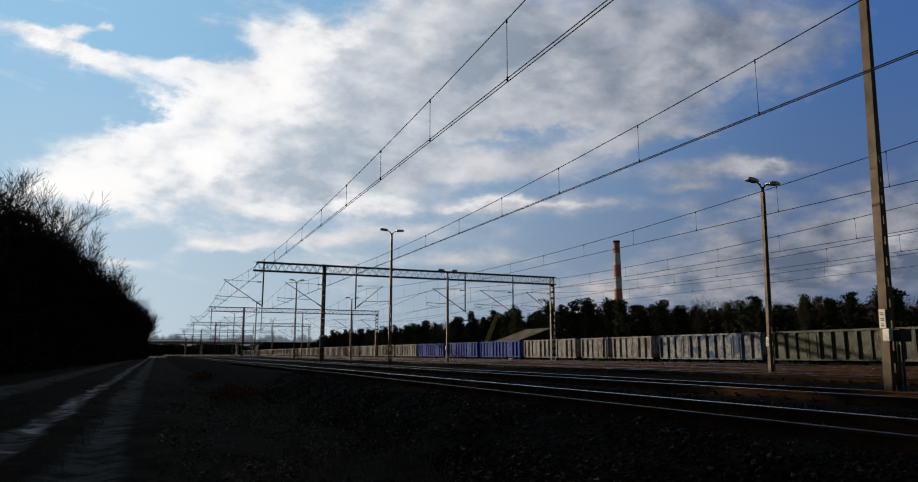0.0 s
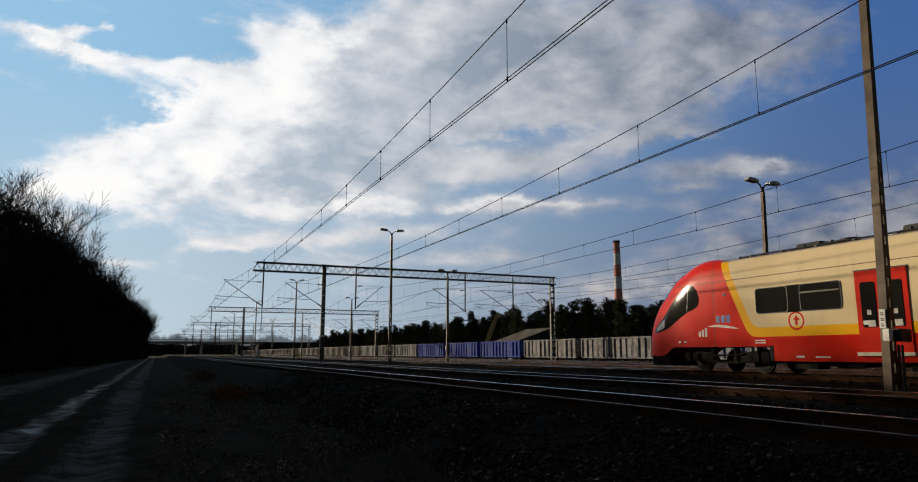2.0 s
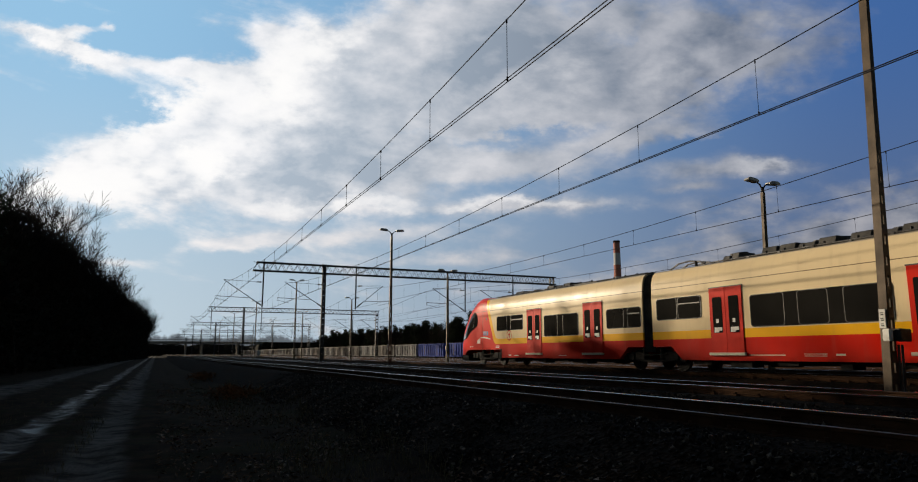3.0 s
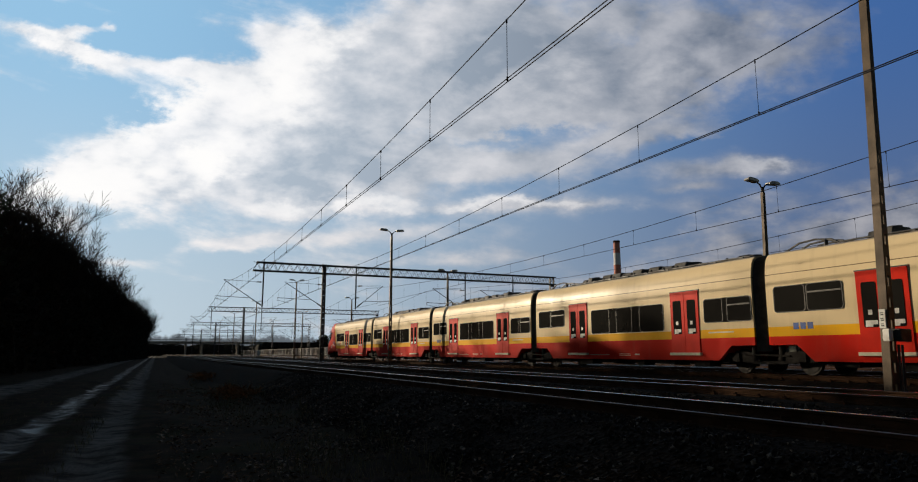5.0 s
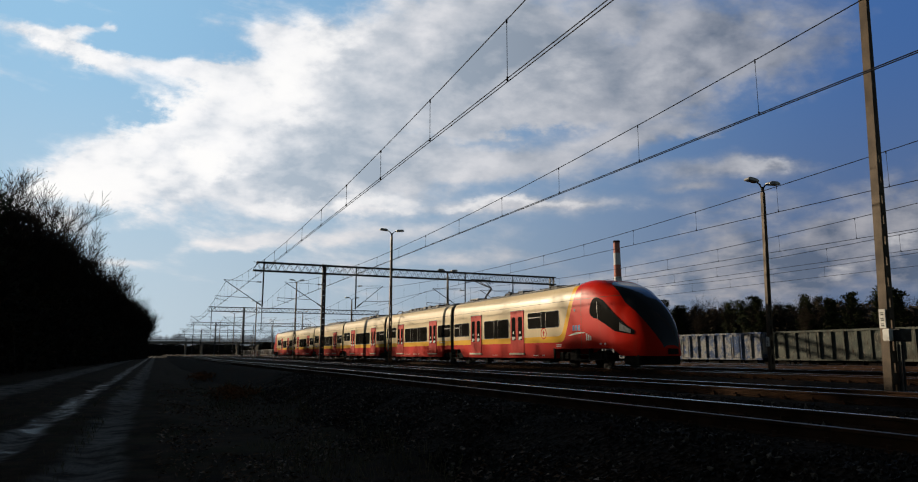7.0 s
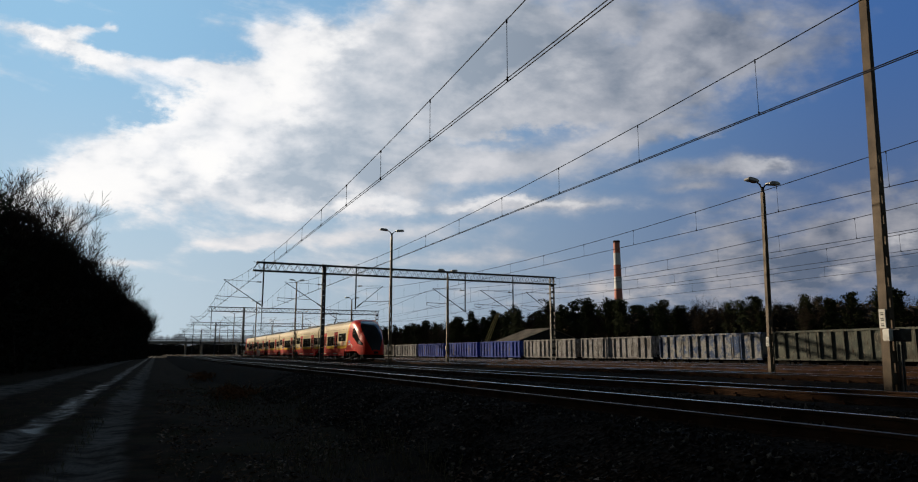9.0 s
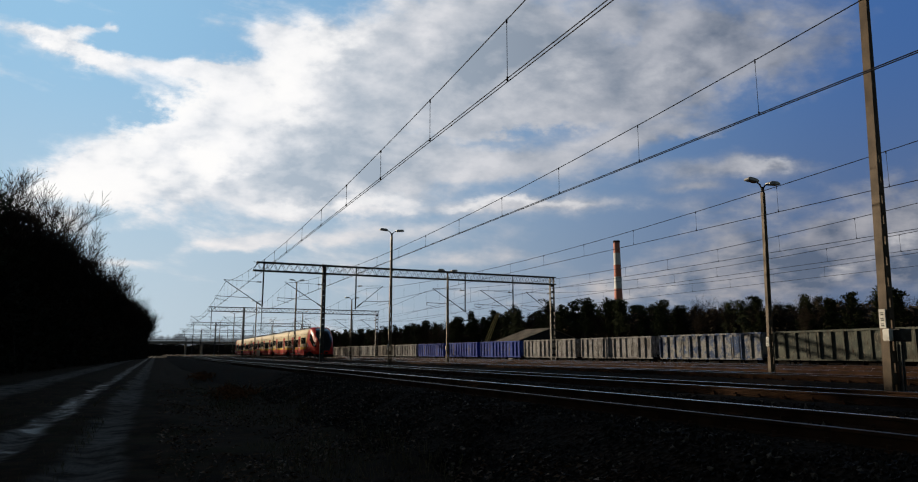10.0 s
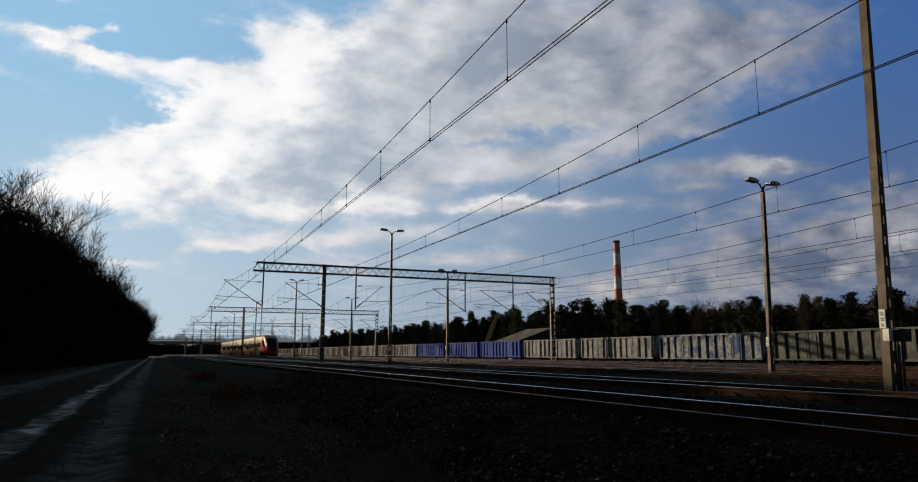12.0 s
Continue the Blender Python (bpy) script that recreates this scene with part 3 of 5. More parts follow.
FRAME = surface("aluminium_window_frame", (0.08, 0.077, 0.072), (0.045, 0.045, 0.042), 0.45, 0.3, 30, 3)
STEP = surface("pale_door_step", (0.7, 0.63, 0.47), (0.55, 0.48, 0.36), 0.5, 0, 20, 3)
BLUE_MARK = surface("blue_marking", (0.04, 0.09, 0.33), (0.03, 0.07, 0.25), 0.4, 0, 20, 3)


def glass_mat(name, tint):
    m = Nodes(name)
    v = m.coords()
    n = m.noise(v, 0.8, 3)
    m.bsdf.inputs["Coat Weight"].default_value = 0.0
    m.bump(n, 0.05, 0.02)
    return m.done(m.mix(n, tint, tuple(0.5 * c for c in tint)), 0.08, 0.0, 0.3)


GLASS = glass_mat("dark_tinted_window_glass", (0.022, 0.021, 0.019))
HEAD_GLASS = surface("clear_headlamp_lens", (0.5, 0.5, 0.5), (0.3, 0.3, 0.3), 0.08, 0.3, 20, 5, 0.02)

NOSE_A, NOSE_B = 15.2, 20.31


def section(s):
    """Half width, floor and roof of the train body at distance s from its car's inner end."""
    u = min(max((s - NOSE_A) / (NOSE_B - NOSE_A), 0.0), 1.0)
    w = 1.42 * max(1 - 0.9 * u ** 4.4, 0.0) ** 0.53
    zt = 0.93 + 3.14 * max(1 - u ** 3.1, 0.0) ** 0.69
    zt += 0.14 * math.sin(min(u / 0.45, 1.0) * math.pi) if u < 0.45 else 0.0
    zb = 0.96 - 0.52 * min(max((s - 1.35) / 0.6, 0.0), 1.0)
    if s > 13.2:
        zb = 0.92 if s < 18.0 else 0.92 - 0.34 * min((s - 18.0) / 0.6, 1.0)
    return w, zb, zt, 8.5 - 5.4 * min(u * 1.5, 1.0)


def skin(s, a, lift=0.0):
    """Point of the skin; a runs 0 (one sill) over the roof (0.5) to 1."""
    w, zb, zt, p = section(s)
    th = a * math.pi
    c, d = math.cos(th), math.sin(th)
    x = -math.copysign(abs(c) ** (2 / p), c) * (w + lift)
    z = zb + (zt + lift - zb) * abs(d) ** (2 / p)
    return Vector((x, -s, z))


def skin_at(s, z, side, lift=0.0):
    """Point of the skin at height z on one side."""
    w, zb, zt, p = section(s)
    k = min(max((z - zb) / (zt - zb), 0.0), 1.0)
    return Vector((side * ((1 - k ** p) ** (1 / p) * w + lift), -s, z))


CAB_S = (16.42, 16.5, 16.7, 17.0, 17.4, 17.8, 18.2, 18.6, 19.0, 19.3)
CAB_LO = (2.6, 2.45, 2.34, 2.27, 2.1, 1.9, 1.68, 1.6, 1.54, 1.5)
CAB_HI = (2.75, 3.02, 3.24, 3.28, 3.12, 2.8, 2.45, 2.12, 1.85, 1.68)
AROUND = [0.0, 0.003, 0.012, 0.03, 0.06, 0.1, 0.15, 0.2, 0.24, 0.28, 0.32, 0.36, 0.4, 0.44, 0.5]
AROUND = AROUND + [1 - a for a in AROUND[-2::-1]]


def body_loft(stations, along=lambda s: -s):
    bm = bmesh.new()
    rings = []
    for s, y in stations:
        rings.append([bm.verts.new((skin(s, a).x, y, skin(s, a).z)) for a in AROUND])
    for p, q in zip(rings, rings[1:]):
        for k in range(len(AROUND) - 1):
            bm.faces.new((p[k], p[k + 1], q[k + 1], q[k]))
        bm.faces.new((p[0], q[0], q[-1], p[-1]))
    for r in (rings[0], rings[-1]):
        bm.faces.new(r)
    return bm


def rounded(y0, y1, z0, z1, r=0.12):
    out = []
    for cy, cz, a0 in ((y1 - r, z1 - r, 0), (y0 + r, z1 - r, 90), (y0 + r, z0 + r, 180), (y1 - r, z0 + r, 270)):
        for k in range(4):
            a = radians(a0 + 30 * k)
            out.append((cy + r * math.cos(a), cz + r * math.sin(a)))
    return out


def window(parent, s, y0, y1, splits=(), vent=None, z0=1.66, z1=2.66):
    """Flush dark window band with slim frames on side s."""
    X = s * 1.405
    bm = bmesh.new()
    prism(bm, rounded(y0, y1, z0, z1), X, X + s * 0.03, "x")
    g = part("window", bm, GLASS, parent, "dark tinted window")
    edges = [y0] + list(splits) + [y1]
    for a, b in zip(edges[::2], edges[1::2]):
        bm = bmesh.new()
        out, inn = rounded(a, b, z0, z1, 0.12), rounded(a + 0.025, b - 0.025, z0 + 0.025, z1 - 0.025, 0.1)
        vo = [bm.verts.new((X + s * 0.036, p, q)) for p, q in out]
        vi = [bm.verts.new((X + s * 0.036, p, q)) for p, q in inn]
        vb = [bm.verts.new((X, p, q)) for p, q in out]
        for k in range(len(out)):
            n = (k + 1) % len(out)
            bm.faces.new((vo[k], vo[n], vi[n], vi[k]))
            bm.faces.new((vb[k], vb[n], vo[n], vo[k]))
        part("window_frame", bm, FRAME, g)
    if vent:
        bm = bmesh.new()
        box(bm, min(X, X + s * 0.05), max(X, X + s * 0.05), vent[0], vent[1], z1 - 0.3, z1 - 0.25)
        part("vent_bar", bm, FRAME, g)


def door(parent, s, yc):
    """Red double plug door with two glazed leaves and a pale step."""
    X = s * 1.40
    for d in (-1, 1):
        y0, y1 = sorted((yc + d * 0.012, yc + d * 0.76))
        bm = bmesh.new()
        box(bm, min(X, X + s * 0.05), max(X, X + s * 0.05), y0, y1, 0.72, 3.05)
        leaf = part("door_leaf", bm, RED, parent, "red door leaf")
        bm = bmesh.new()
        c = (y0 + y1) / 2
        prism(bm, rounded(c - 0.22, c + 0.22, 1.42, 2.72, 0.06), X + s * 0.05, X + s * 0.062, "x")
        part("door_window", bm, GLASS, leaf)
        bm = bmesh.new()
        xs = X + s * 0.063
        box(bm, min(xs, xs + s * 0.004), max(xs, xs + s * 0.004), c - 0.2, c + 0.16, 1.5, 1.62)
        box(bm, min(xs, xs + s * 0.004), max(xs, xs + s * 0.004), c - 0.05, c + 0.17, 1.44, 1.5)
        box(bm, min(xs, xs + s * 0.004), max(xs, xs + s * 0.004), c - 0.06, c + 0.06, 1.78, 1.92)
        part("door_sticker", bm, WHITE, leaf, "small white sticker")
    bm = bmesh.new()
    box(bm, min(X, X + s * 0.12), max(X, X + s * 0.12), yc - 0.82, yc + 0.82, 0.62, 0.72)
    part("door_step", bm, STEP, parent, "pale door step")
    bm = bmesh.new()
    box(bm, min(X, X + s * 0.03), max(X, X + s * 0.03), yc - 0.8, yc + 0.8, 3.05, 3.09)
    part("door_lintel", bm, DARK_STEEL, parent)


def roof_box(parent, y0, y1, z1, half, light=False):
    """Low roof housing made of louvred modules on a common plinth."""
    bm = bmesh.new()
    prism(bm, ((-half - 0.3, 3.98), (half + 0.3, 3.98), (half + 0.22, 4.1), (-half - 0.22, 4.1)), y0, y1)
    b = part("roof_unit", bm, ROOF_LIGHT if light else ROOF_KIT, parent)
    n = max(2, round((y1 - y0) / 0.8))
    step = (y1 - y0) / n
    for k in range(n):
        ya, yb = y0 + step * k + 0.05, y0 + step * (k + 1) - 0.05
        top = z1 - (0.07 if k % 3 == 1 else 0.0)
        bm = bmesh.new()
        prism(bm, ((-half - 0.1, 4.09), (half + 0.1, 4.09), (half, top), (-half, top)), ya, yb)
        bmesh.ops.bevel(bm, geom=bm.edges[:], offset=0.03, segments=1, affect="EDGES")
        part("roof_module", bm, ROOF_LIGHT if light and k % 2 else ROOF_KIT, b)
    bm = bmesh.new()
    for k in range(n):
        y = y0 + step * (k + 0.5)
        rod(bm, (0, y, z1 - 0.06), (0, y, z1 + 0.035), min(0.3, step * 0.36), sides=12)
        for s in (-1, 1):
            rod(bm, (s * (half + 0.18), y, 4.08), (s * (half + 0.18), y, 4.2), 0.04, sides=6)
    part("roof_fan", bm, DARK_STEEL, b)


def roof_pipes(parent, y0, y1):
    """Cable trays along the roof edge on small brackets."""
    for s in (-1, 1):
        bm = bmesh.new()
        for x, z, r in ((0.98, 4.09, 0.03), (0.86, 4.12, 0.022)):
            strip(bm, [(s * x, y0 + (y1 - y0) * k / 12, z + 0.008 * (k % 2)) for k in range(13)], r, 5)
        for k in range(int((y1 - y0) / 1.3)):
            y = y0 + 0.4 + 1.3 * k
            box(bm, s * 0.92 - 0.11, s * 0.92 + 0.11, y - 0.05, y + 0.05, 4.0, 4.1)
        part("roof_pipe", bm, DARK_STEEL, parent)


TRAIN_WHEEL = wheel_mesh(0.42)


def train_bogie(parent, y, base, powered):
    for s in (-1, 1):
        bm = bmesh.new()
        bogie_frame(bm, y, 1.12, base, 0.55, s)
        for d in (-0.55, 0.55):
            rod(bm, (s * 1.15, y + d, 0.45), (s * 1.15, y + d, 0.92), 0.11, sides=10)
        rod(bm, (s * 1.22, y - 0.9, 0.6), (s * 1.22, y + 0.9, 0.66), 0.035, sides=6)
        box(bm, s * 1.15 - 0.12, s * 1.15 + 0.12, y + base / 2 + 0.3, y + base / 2 + 0.6, 0.35, 0.75)
        box(bm, s * 1.15 - 0.1, s * 1.15 + 0.1, y - base / 2 - 0.55, y - base / 2 - 0.3, 0.4, 0.72)
        b = part("bogie_frame", bm, UNDER, parent, "dark grimy bogie side")
        for d in (-base / 2, base / 2):
            piece("wheel", TRAIN_WHEEL, b, pose(s * 0.78, y + d, 0.42, 0, 0, 0 if s < 0 else 180))


def underfloor(parent, y0, y1):
    bm = bmesh.new()
    box(bm, -1.1, 1.1, y0, y1, 0.3, 0.5)
    for k in range(6):
        y = y0 + 0.4 + (y1 - y0 - 1.5) * k / 5
        box(bm, -1.25, -0.7, y, y + random.uniform(0.4, 1.0), 0.2 + 0.08 * (k % 2), 0.46)
        box(bm, 0.7, 1.25, y, y + random.uniform(0.4, 1.0), 0.2 + 0.08 * (k % 2), 0.46)
    part("underfloor_gear", bm, UNDER, parent)


def marks(parent, s, items, mat, name, label):
    """Flat painted marks: boxes (y0, y1, z0, z1) on side s."""
    X = s * 1.421
    for y0, y1, z0, z1 in items:
        bm = bmesh.new()
        box(bm, min(X - s * 0.02, X + s * 0.004), max(X - s * 0.02, X + s * 0.004), y0, y1, z0, z1)
        part(name, bm, mat, parent, label)


def swoosh(parent, s, yc, z):
    bm = bmesh.new()
    X = s * 1.421
    out = [(yc + 0.75 - 0.15 * k, z + 0.16 * math.sin(k / 10 * math.pi * 0.75)) for k in range(11)]
    inn = [(yc + 0.75 - 0.15 * k, z - 0.02 + 0.16 * math.sin(k / 10 * math.pi * 0.75) - 0.07 * math.sin(k / 10 * math.pi)) for k in range(11)]
    prism(bm, out + inn[::-1][1:-1], min(X - s * 0.02, X + s * 0.005), max(X - s * 0.02, X + s * 0.005), "x")
    part("swoosh_mark", bm, WHITE, parent)


def end_car():
    """Driving car; its inner end at y = 0, nose towards -y."""
    c = root("driving_railcar", "red, yellow and cream driving railcar with a rounded nose", "railcar", "cars of the passenger train")
    stations = [0.3, 1.35, 1.95, 4.0, 7.0, 10.0, 12.6, 13.15, 13.25, 14.2, 15.2] + [15.2 + 5.11 * (1 - (1 - k / 40) ** 1.6) for k in range(1, 41)]
    part("body", body_loft([(s, -s) for s in stations]), LIVERY, c, "cream, yellow and red painted body", True)
    for s in (-1, 1):
        window(c, s, -2.82, -0.4, (-1.55, -1.3), (-1.25, -0.45), 1.78, 2.66)
        window(c, s, -8.28, -5.08, (-6.95, -6.45), None, 1.56, 2.66)
        window(c, s, -13.75, -10.55, (-12.45, -12.0), (-11.95, -10.6), 2.0, 2.87)
        door(c, s, -3.9)
        door(c, s, -9.33)
        bm = bmesh.new()
        box(bm, s * 1.4 - 0.03, s * 1.4 + 0.03, -13.3, -13.15, 0.44, 0.95)
        part("skirt_edge", bm, UNDER, c)
        # emblem under the cab window: ring and bar
        bm = bmesh.new()
        X = s * 1.421
        ring = [(math.cos(k * math.tau / 20), math.sin(k * math.tau / 20)) for k in range(20)]
        vo = [bm.verts.new((X, -12.2 + 0.3 * p, 1.72 + 0.3 * q)) for p, q in ring]
        vi = [bm.verts.new((X, -12.2 + 0.24 * p, 1.72 + 0.24 * q)) for p, q in ring]
        for k in range(20):
            bm.faces.new((vo[k], vo[(k + 1) % 20], vi[(k + 1) % 20], vi[k]))
        box(bm, X - 0.004, X + 0.004, -12.24, -12.15, 1.58, 1.88)
        box(bm, X - 0.004, X + 0.004, -12.3, -12.08, 1.74, 1.8)
        part("emblem", bm, RED, c, "round red emblem")
        marks(c, s, [(-15.6 + 0.24 * k, -15.42 + 0.24 * k, 1.78, 2.04) for k in range(3)], BLUE_MARK, "blue_mark", "blue lettering block")
        swoosh(c, s, -15.3, 1.55)
        marks(c, s, [(-16.5 + 0.16 * k, -16.4 + 0.16 * k, 1.3, 1.5 + 0.06 * k) for k in range(3)], WHITE, "white_mark", "white lettering")
        marks(c, s, [(-13.9, -13.45, 1.1, 1.14), (-13.9, -13.45, 1.02, 1.06), (-17.6, -17.5, 1.08, 1.16), (-17.3, -17.15, 1.1, 1.15), (-11.6, -11.1, 0.56, 0.6), (-12.3, -12.0, 0.56, 0.62), (-9.0 + 2.1, -6.2, 0.58, 0.6)], WHITE, "small_mark", "small white technical lettering")
        bm = bmesh.new()
        rod(bm, (s * 1.36, -15.15, 2.78), (s * 1.43, -15.15, 2.78), 0.07, sides=10)
        part("side_camera", bm, BLACK, c)
        # swept side cab window
        bm = bmesh.new()
        grid = []
        for i in range(33):
            st = 16.42 + 2.88 * i / 32
            lo, hi = np.interp(st, CAB_S, CAB_LO), np.interp(st, CAB_S, CAB_HI)
            grid.append([bm.verts.new(skin_at(st, lo + (hi - lo) * j / 6, s, 0.012)) for j in range(7)])
        for p, q in zip(grid, grid[1:]):
            for j in range(6):
                bm.faces.new((p[j], p[j + 1], q[j + 1], q[j]))
        cab = part("cab_window", bm, GLASS, c, "swept dark side window", True)
        bm = bmesh.new()
        grid = [[bm.verts.new(skin_at(17.05 + 0.03 * i - 0.12 * (z - 2.3), z, s, 0.018)) for z in (2.25, 2.45, 2.65, 2.85, 3.08)] for i in range(2)]
        for j in range(4):
            bm.faces.new((grid[0][j], grid[0][j + 1], grid[1][j + 1], grid[1][j]))
        part("window_divider", bm, FRAME, cab)
        bm = bmesh.new()
        grid = []
        for i in range(7):
            st = 18.5 + 0.62 * i / 6
            lo, hi = np.interp(st, CAB_S, CAB_LO), np.interp(st, CAB_S, CAB_HI)
            grid.append([bm.verts.new(skin_at(st, lo + (hi - lo) * (0.15 + 0.6 * j / 3), s, 0.022)) for j in range(4)])
        for p, q in zip(grid, grid[1:]):
            for j in range(3):
                bm.faces.new((p[j], p[j + 1], q[j + 1], q[j]))
        part("headlamp", bm, HEAD_GLASS, c, "clear headlamp cluster", True)
    # windscreen that runs down to a dark mask
    bm = bmesh.new()
    grid = []
    for i in range(30):
        f = i / 29
        st = 17.2 + (20.3 - 17.2) * (1 - (1 - f) ** 1.7)
        half = 0.02 + 0.19 * min(f / 0.3, 1.0) ** 0.6 + 0.08 * f
        grid.append([bm.verts.new(skin(st, 0.5 + half * (j / 6 - 1), 0.014)) for j in range(13)])
    for p, q in zip(grid, grid[1:]):
        for j in range(12):
            bm.faces.new((p[j], p[j + 1], q[j + 1], q[j]))
    part("windscreen", bm, GLASS, c, "large dark windscreen", True)
    bm = bmesh.new()
    box(bm, -0.8, 0.8, -19.9, -18.9, 0.25, 0.6)
    box(bm, -1.1, 1.1, -19.5, -18.5, 0.2, 0.62)
    box(bm, -0.2, 0.2, -20.5, -19.8, 0.66, 0.9)
    part("coupler", bm, UNDER, c, "dark coupler and snow guard")
    for y0, y1, z1, half, light in ((-3.4, -0.9, 4.2, 0.6, True), (-9.0, -6.6, 4.3, 0.75, False), (-5.9, -4.0, 4.2, 0.8, True), (-12.6, -10.6, 4.28, 0.7, False), (-15.3, -14.2, 4.2, 0.45, False)):
        roof_box(c, y0, y1, z1, half, light)
    roof_pipes(c, -14.6, -0.5)
    train_bogie(c, -15.5, 2.8, True)
    underfloor(c, -12.9, -2.2)
    return c


def mid_car(kind):
    """Intermediate car, centred on y = 0."""
    c = root("intermediate_railcar", "red, yellow and cream intermediate railcar with red doors", "railcar", "cars of the passenger train")
    half = [(0.3, -7.3), (1.35, -6.25), (1.95, -5.65), (5.0, -2.6)]
    bm = body_loft(half + [(s, -y) for s, y in half[::-1]])
    part("body", bm, LIVERY, c, "cream, yellow and red painted body", True)
    for s in (-1, 1):
        window(c, s, 4.5, 7.0, (5.75, 5.8), (4.55, 5.7), 2.0, 2.87)
        window(c, s, -2.8, 2.2, (-1.3, -0.8, 0.3, 0.8), None, 1.58, 2.68)
        window(c, s, -7.25, -5.02, (-6.15, -5.95), (-7.2, -6.2), 1.8, 2.68)
        door(c, s, 3.3)
        door(c, s, -4.0)
        marks(c, s, [(-1.2, -0.9, 0.62, 0.68), (-0.6, 0.2, 0.66, 0.68), (-0.6, 0.2, 0.6, 0.62), (0.9, 2.4, 0.62, 0.65), (-6.4, -5.2, 1.42, 1.47)], STEP, "small_mark", "small pale technical lettering")
        if kind:
            marks(c, s, [(5.6 + 0.26 * k, 5.8 + 0.26 * k, 1.45, 1.66) for k in range(3)], BLUE_MARK, "blue_mark", "blue lettering block")
    for y0, y1, z1, half, light in ((-0.8, 2.2, 4.36, 0.7, kind), (-3.6, -1.2, 4.34, 0.75, False), (3.4, 4.3, 4.42, 0.4, False), (-6.6, -5.4, 4.24, 0.6, True)):
        roof_box(c, y0, y1, z1, half, light)
    bm = bmesh.new()
    for s in (-0.5, 0.0, 0.5):
        strip(bm, [(s, 5.0, 4.05), (s, 5.4, 4.3), (s, 6.0, 4.38), (s, 6.6, 4.34), (s, 7.2, 4.1)], 0.035, 5)
        rod(bm, (s, 5.6, 4.0), (s, 5.6, 4.34), 0.06, sides=6)
    part("roof_cables", bm, DARK_STEEL, c, "dark cables looping over the car end")
    roof_pipes(c, -7.0, 4.6)
    underfloor(c, -5.4, 5.4)
    return c


def pantograph(train, y):
    p = new("pantograph")
    p.parent = train
    tagged(p, "raised single-arm current collector")
    bm = bmesh.new()
    box(bm, -0.6, 0.6, y - 0.7, y + 0.7, 4.25, 4.33)
    for s in (-0.5, 0.5):
        for d in (-0.6, 0.6):
            rod(bm, (s, y + d, 4.0), (s, y + d, 4.28), 0.06, sides=6)
    part("base_frame", bm, DARK_STEEL, p)
    bm = bmesh.new()
    rod(bm, (0, y - 0.5, 4.35), (0, y - 1.45, 4.95), 0.06, sides=6)
    rod(bm, (0.12, y - 0.2, 4.35), (0.12, y - 1.35, 4.9), 0.025, sides=5)
    part("lower_arm", bm, DARK_STEEL, p)
    bm = bmesh.new()
    for s in (-1, 1):
        rod(bm, (0, y - 1.45, 4.95), (s * 0.45, y + 0.35, 5.6), 0.035, sides=5)
    rod(bm, (0, y - 1.45, 4.95), (0, y + 0.3, 5.55), 0.025, sides=5)
    part("upper_arm", bm, DARK_STEEL, p)
    bm = bmesh.new()
    for d in (0.15, 0.55):
        strip(bm, [(-0.95, y + d, 5.45), (-0.7, y + d, 5.66), (0.7, y + d, 5.66), (0.95, y + d, 5.45)], 0.035, 5)
    for s in (-0.45, 0.45):
        rod(bm, (s, y + 0.15, 5.6), (s, y + 0.55, 5.6), 0.025, sides=4)
    part("pan_head", bm, DARK_STEEL, p)


def gangway(train, y):
    """Ribbed bellows with the shared bogie below."""
    bm = bmesh.new()
    rings = []
    for k in range(17):
        lift = -0.04 if k % 2 else -0.13
        rings.append([bm.verts.new((skin(5.0, a, lift).x, y - 0.3 + 0.0375 * k, max(skin(5.0, a, lift).z, 0.75))) for a in AROUND])
    for p, q in zip(rings, rings[1:]):
        for j in range(len(AROUND) - 1):
            bm.faces.new((p[j], p[j + 1], q[j + 1], q[j]))
    part("bellows", bm, RUBBER, train, "black ribbed gangway bellows")
    train_bogie(train, y, 2.7, False)


CAR = 15.2
rear = end_car()
lead = copy_thing(rear, pose(0, 0, 0, 0, 0, 180))
pantograph(rear, -1.8)
gangway(lead, 0.0)
mids = [mid_car(True), mid_car(False)]
for c in mids:
    gangway(c, -CAR / 2)
mids += [copy_thing(c, Matrix()) for c in mids]


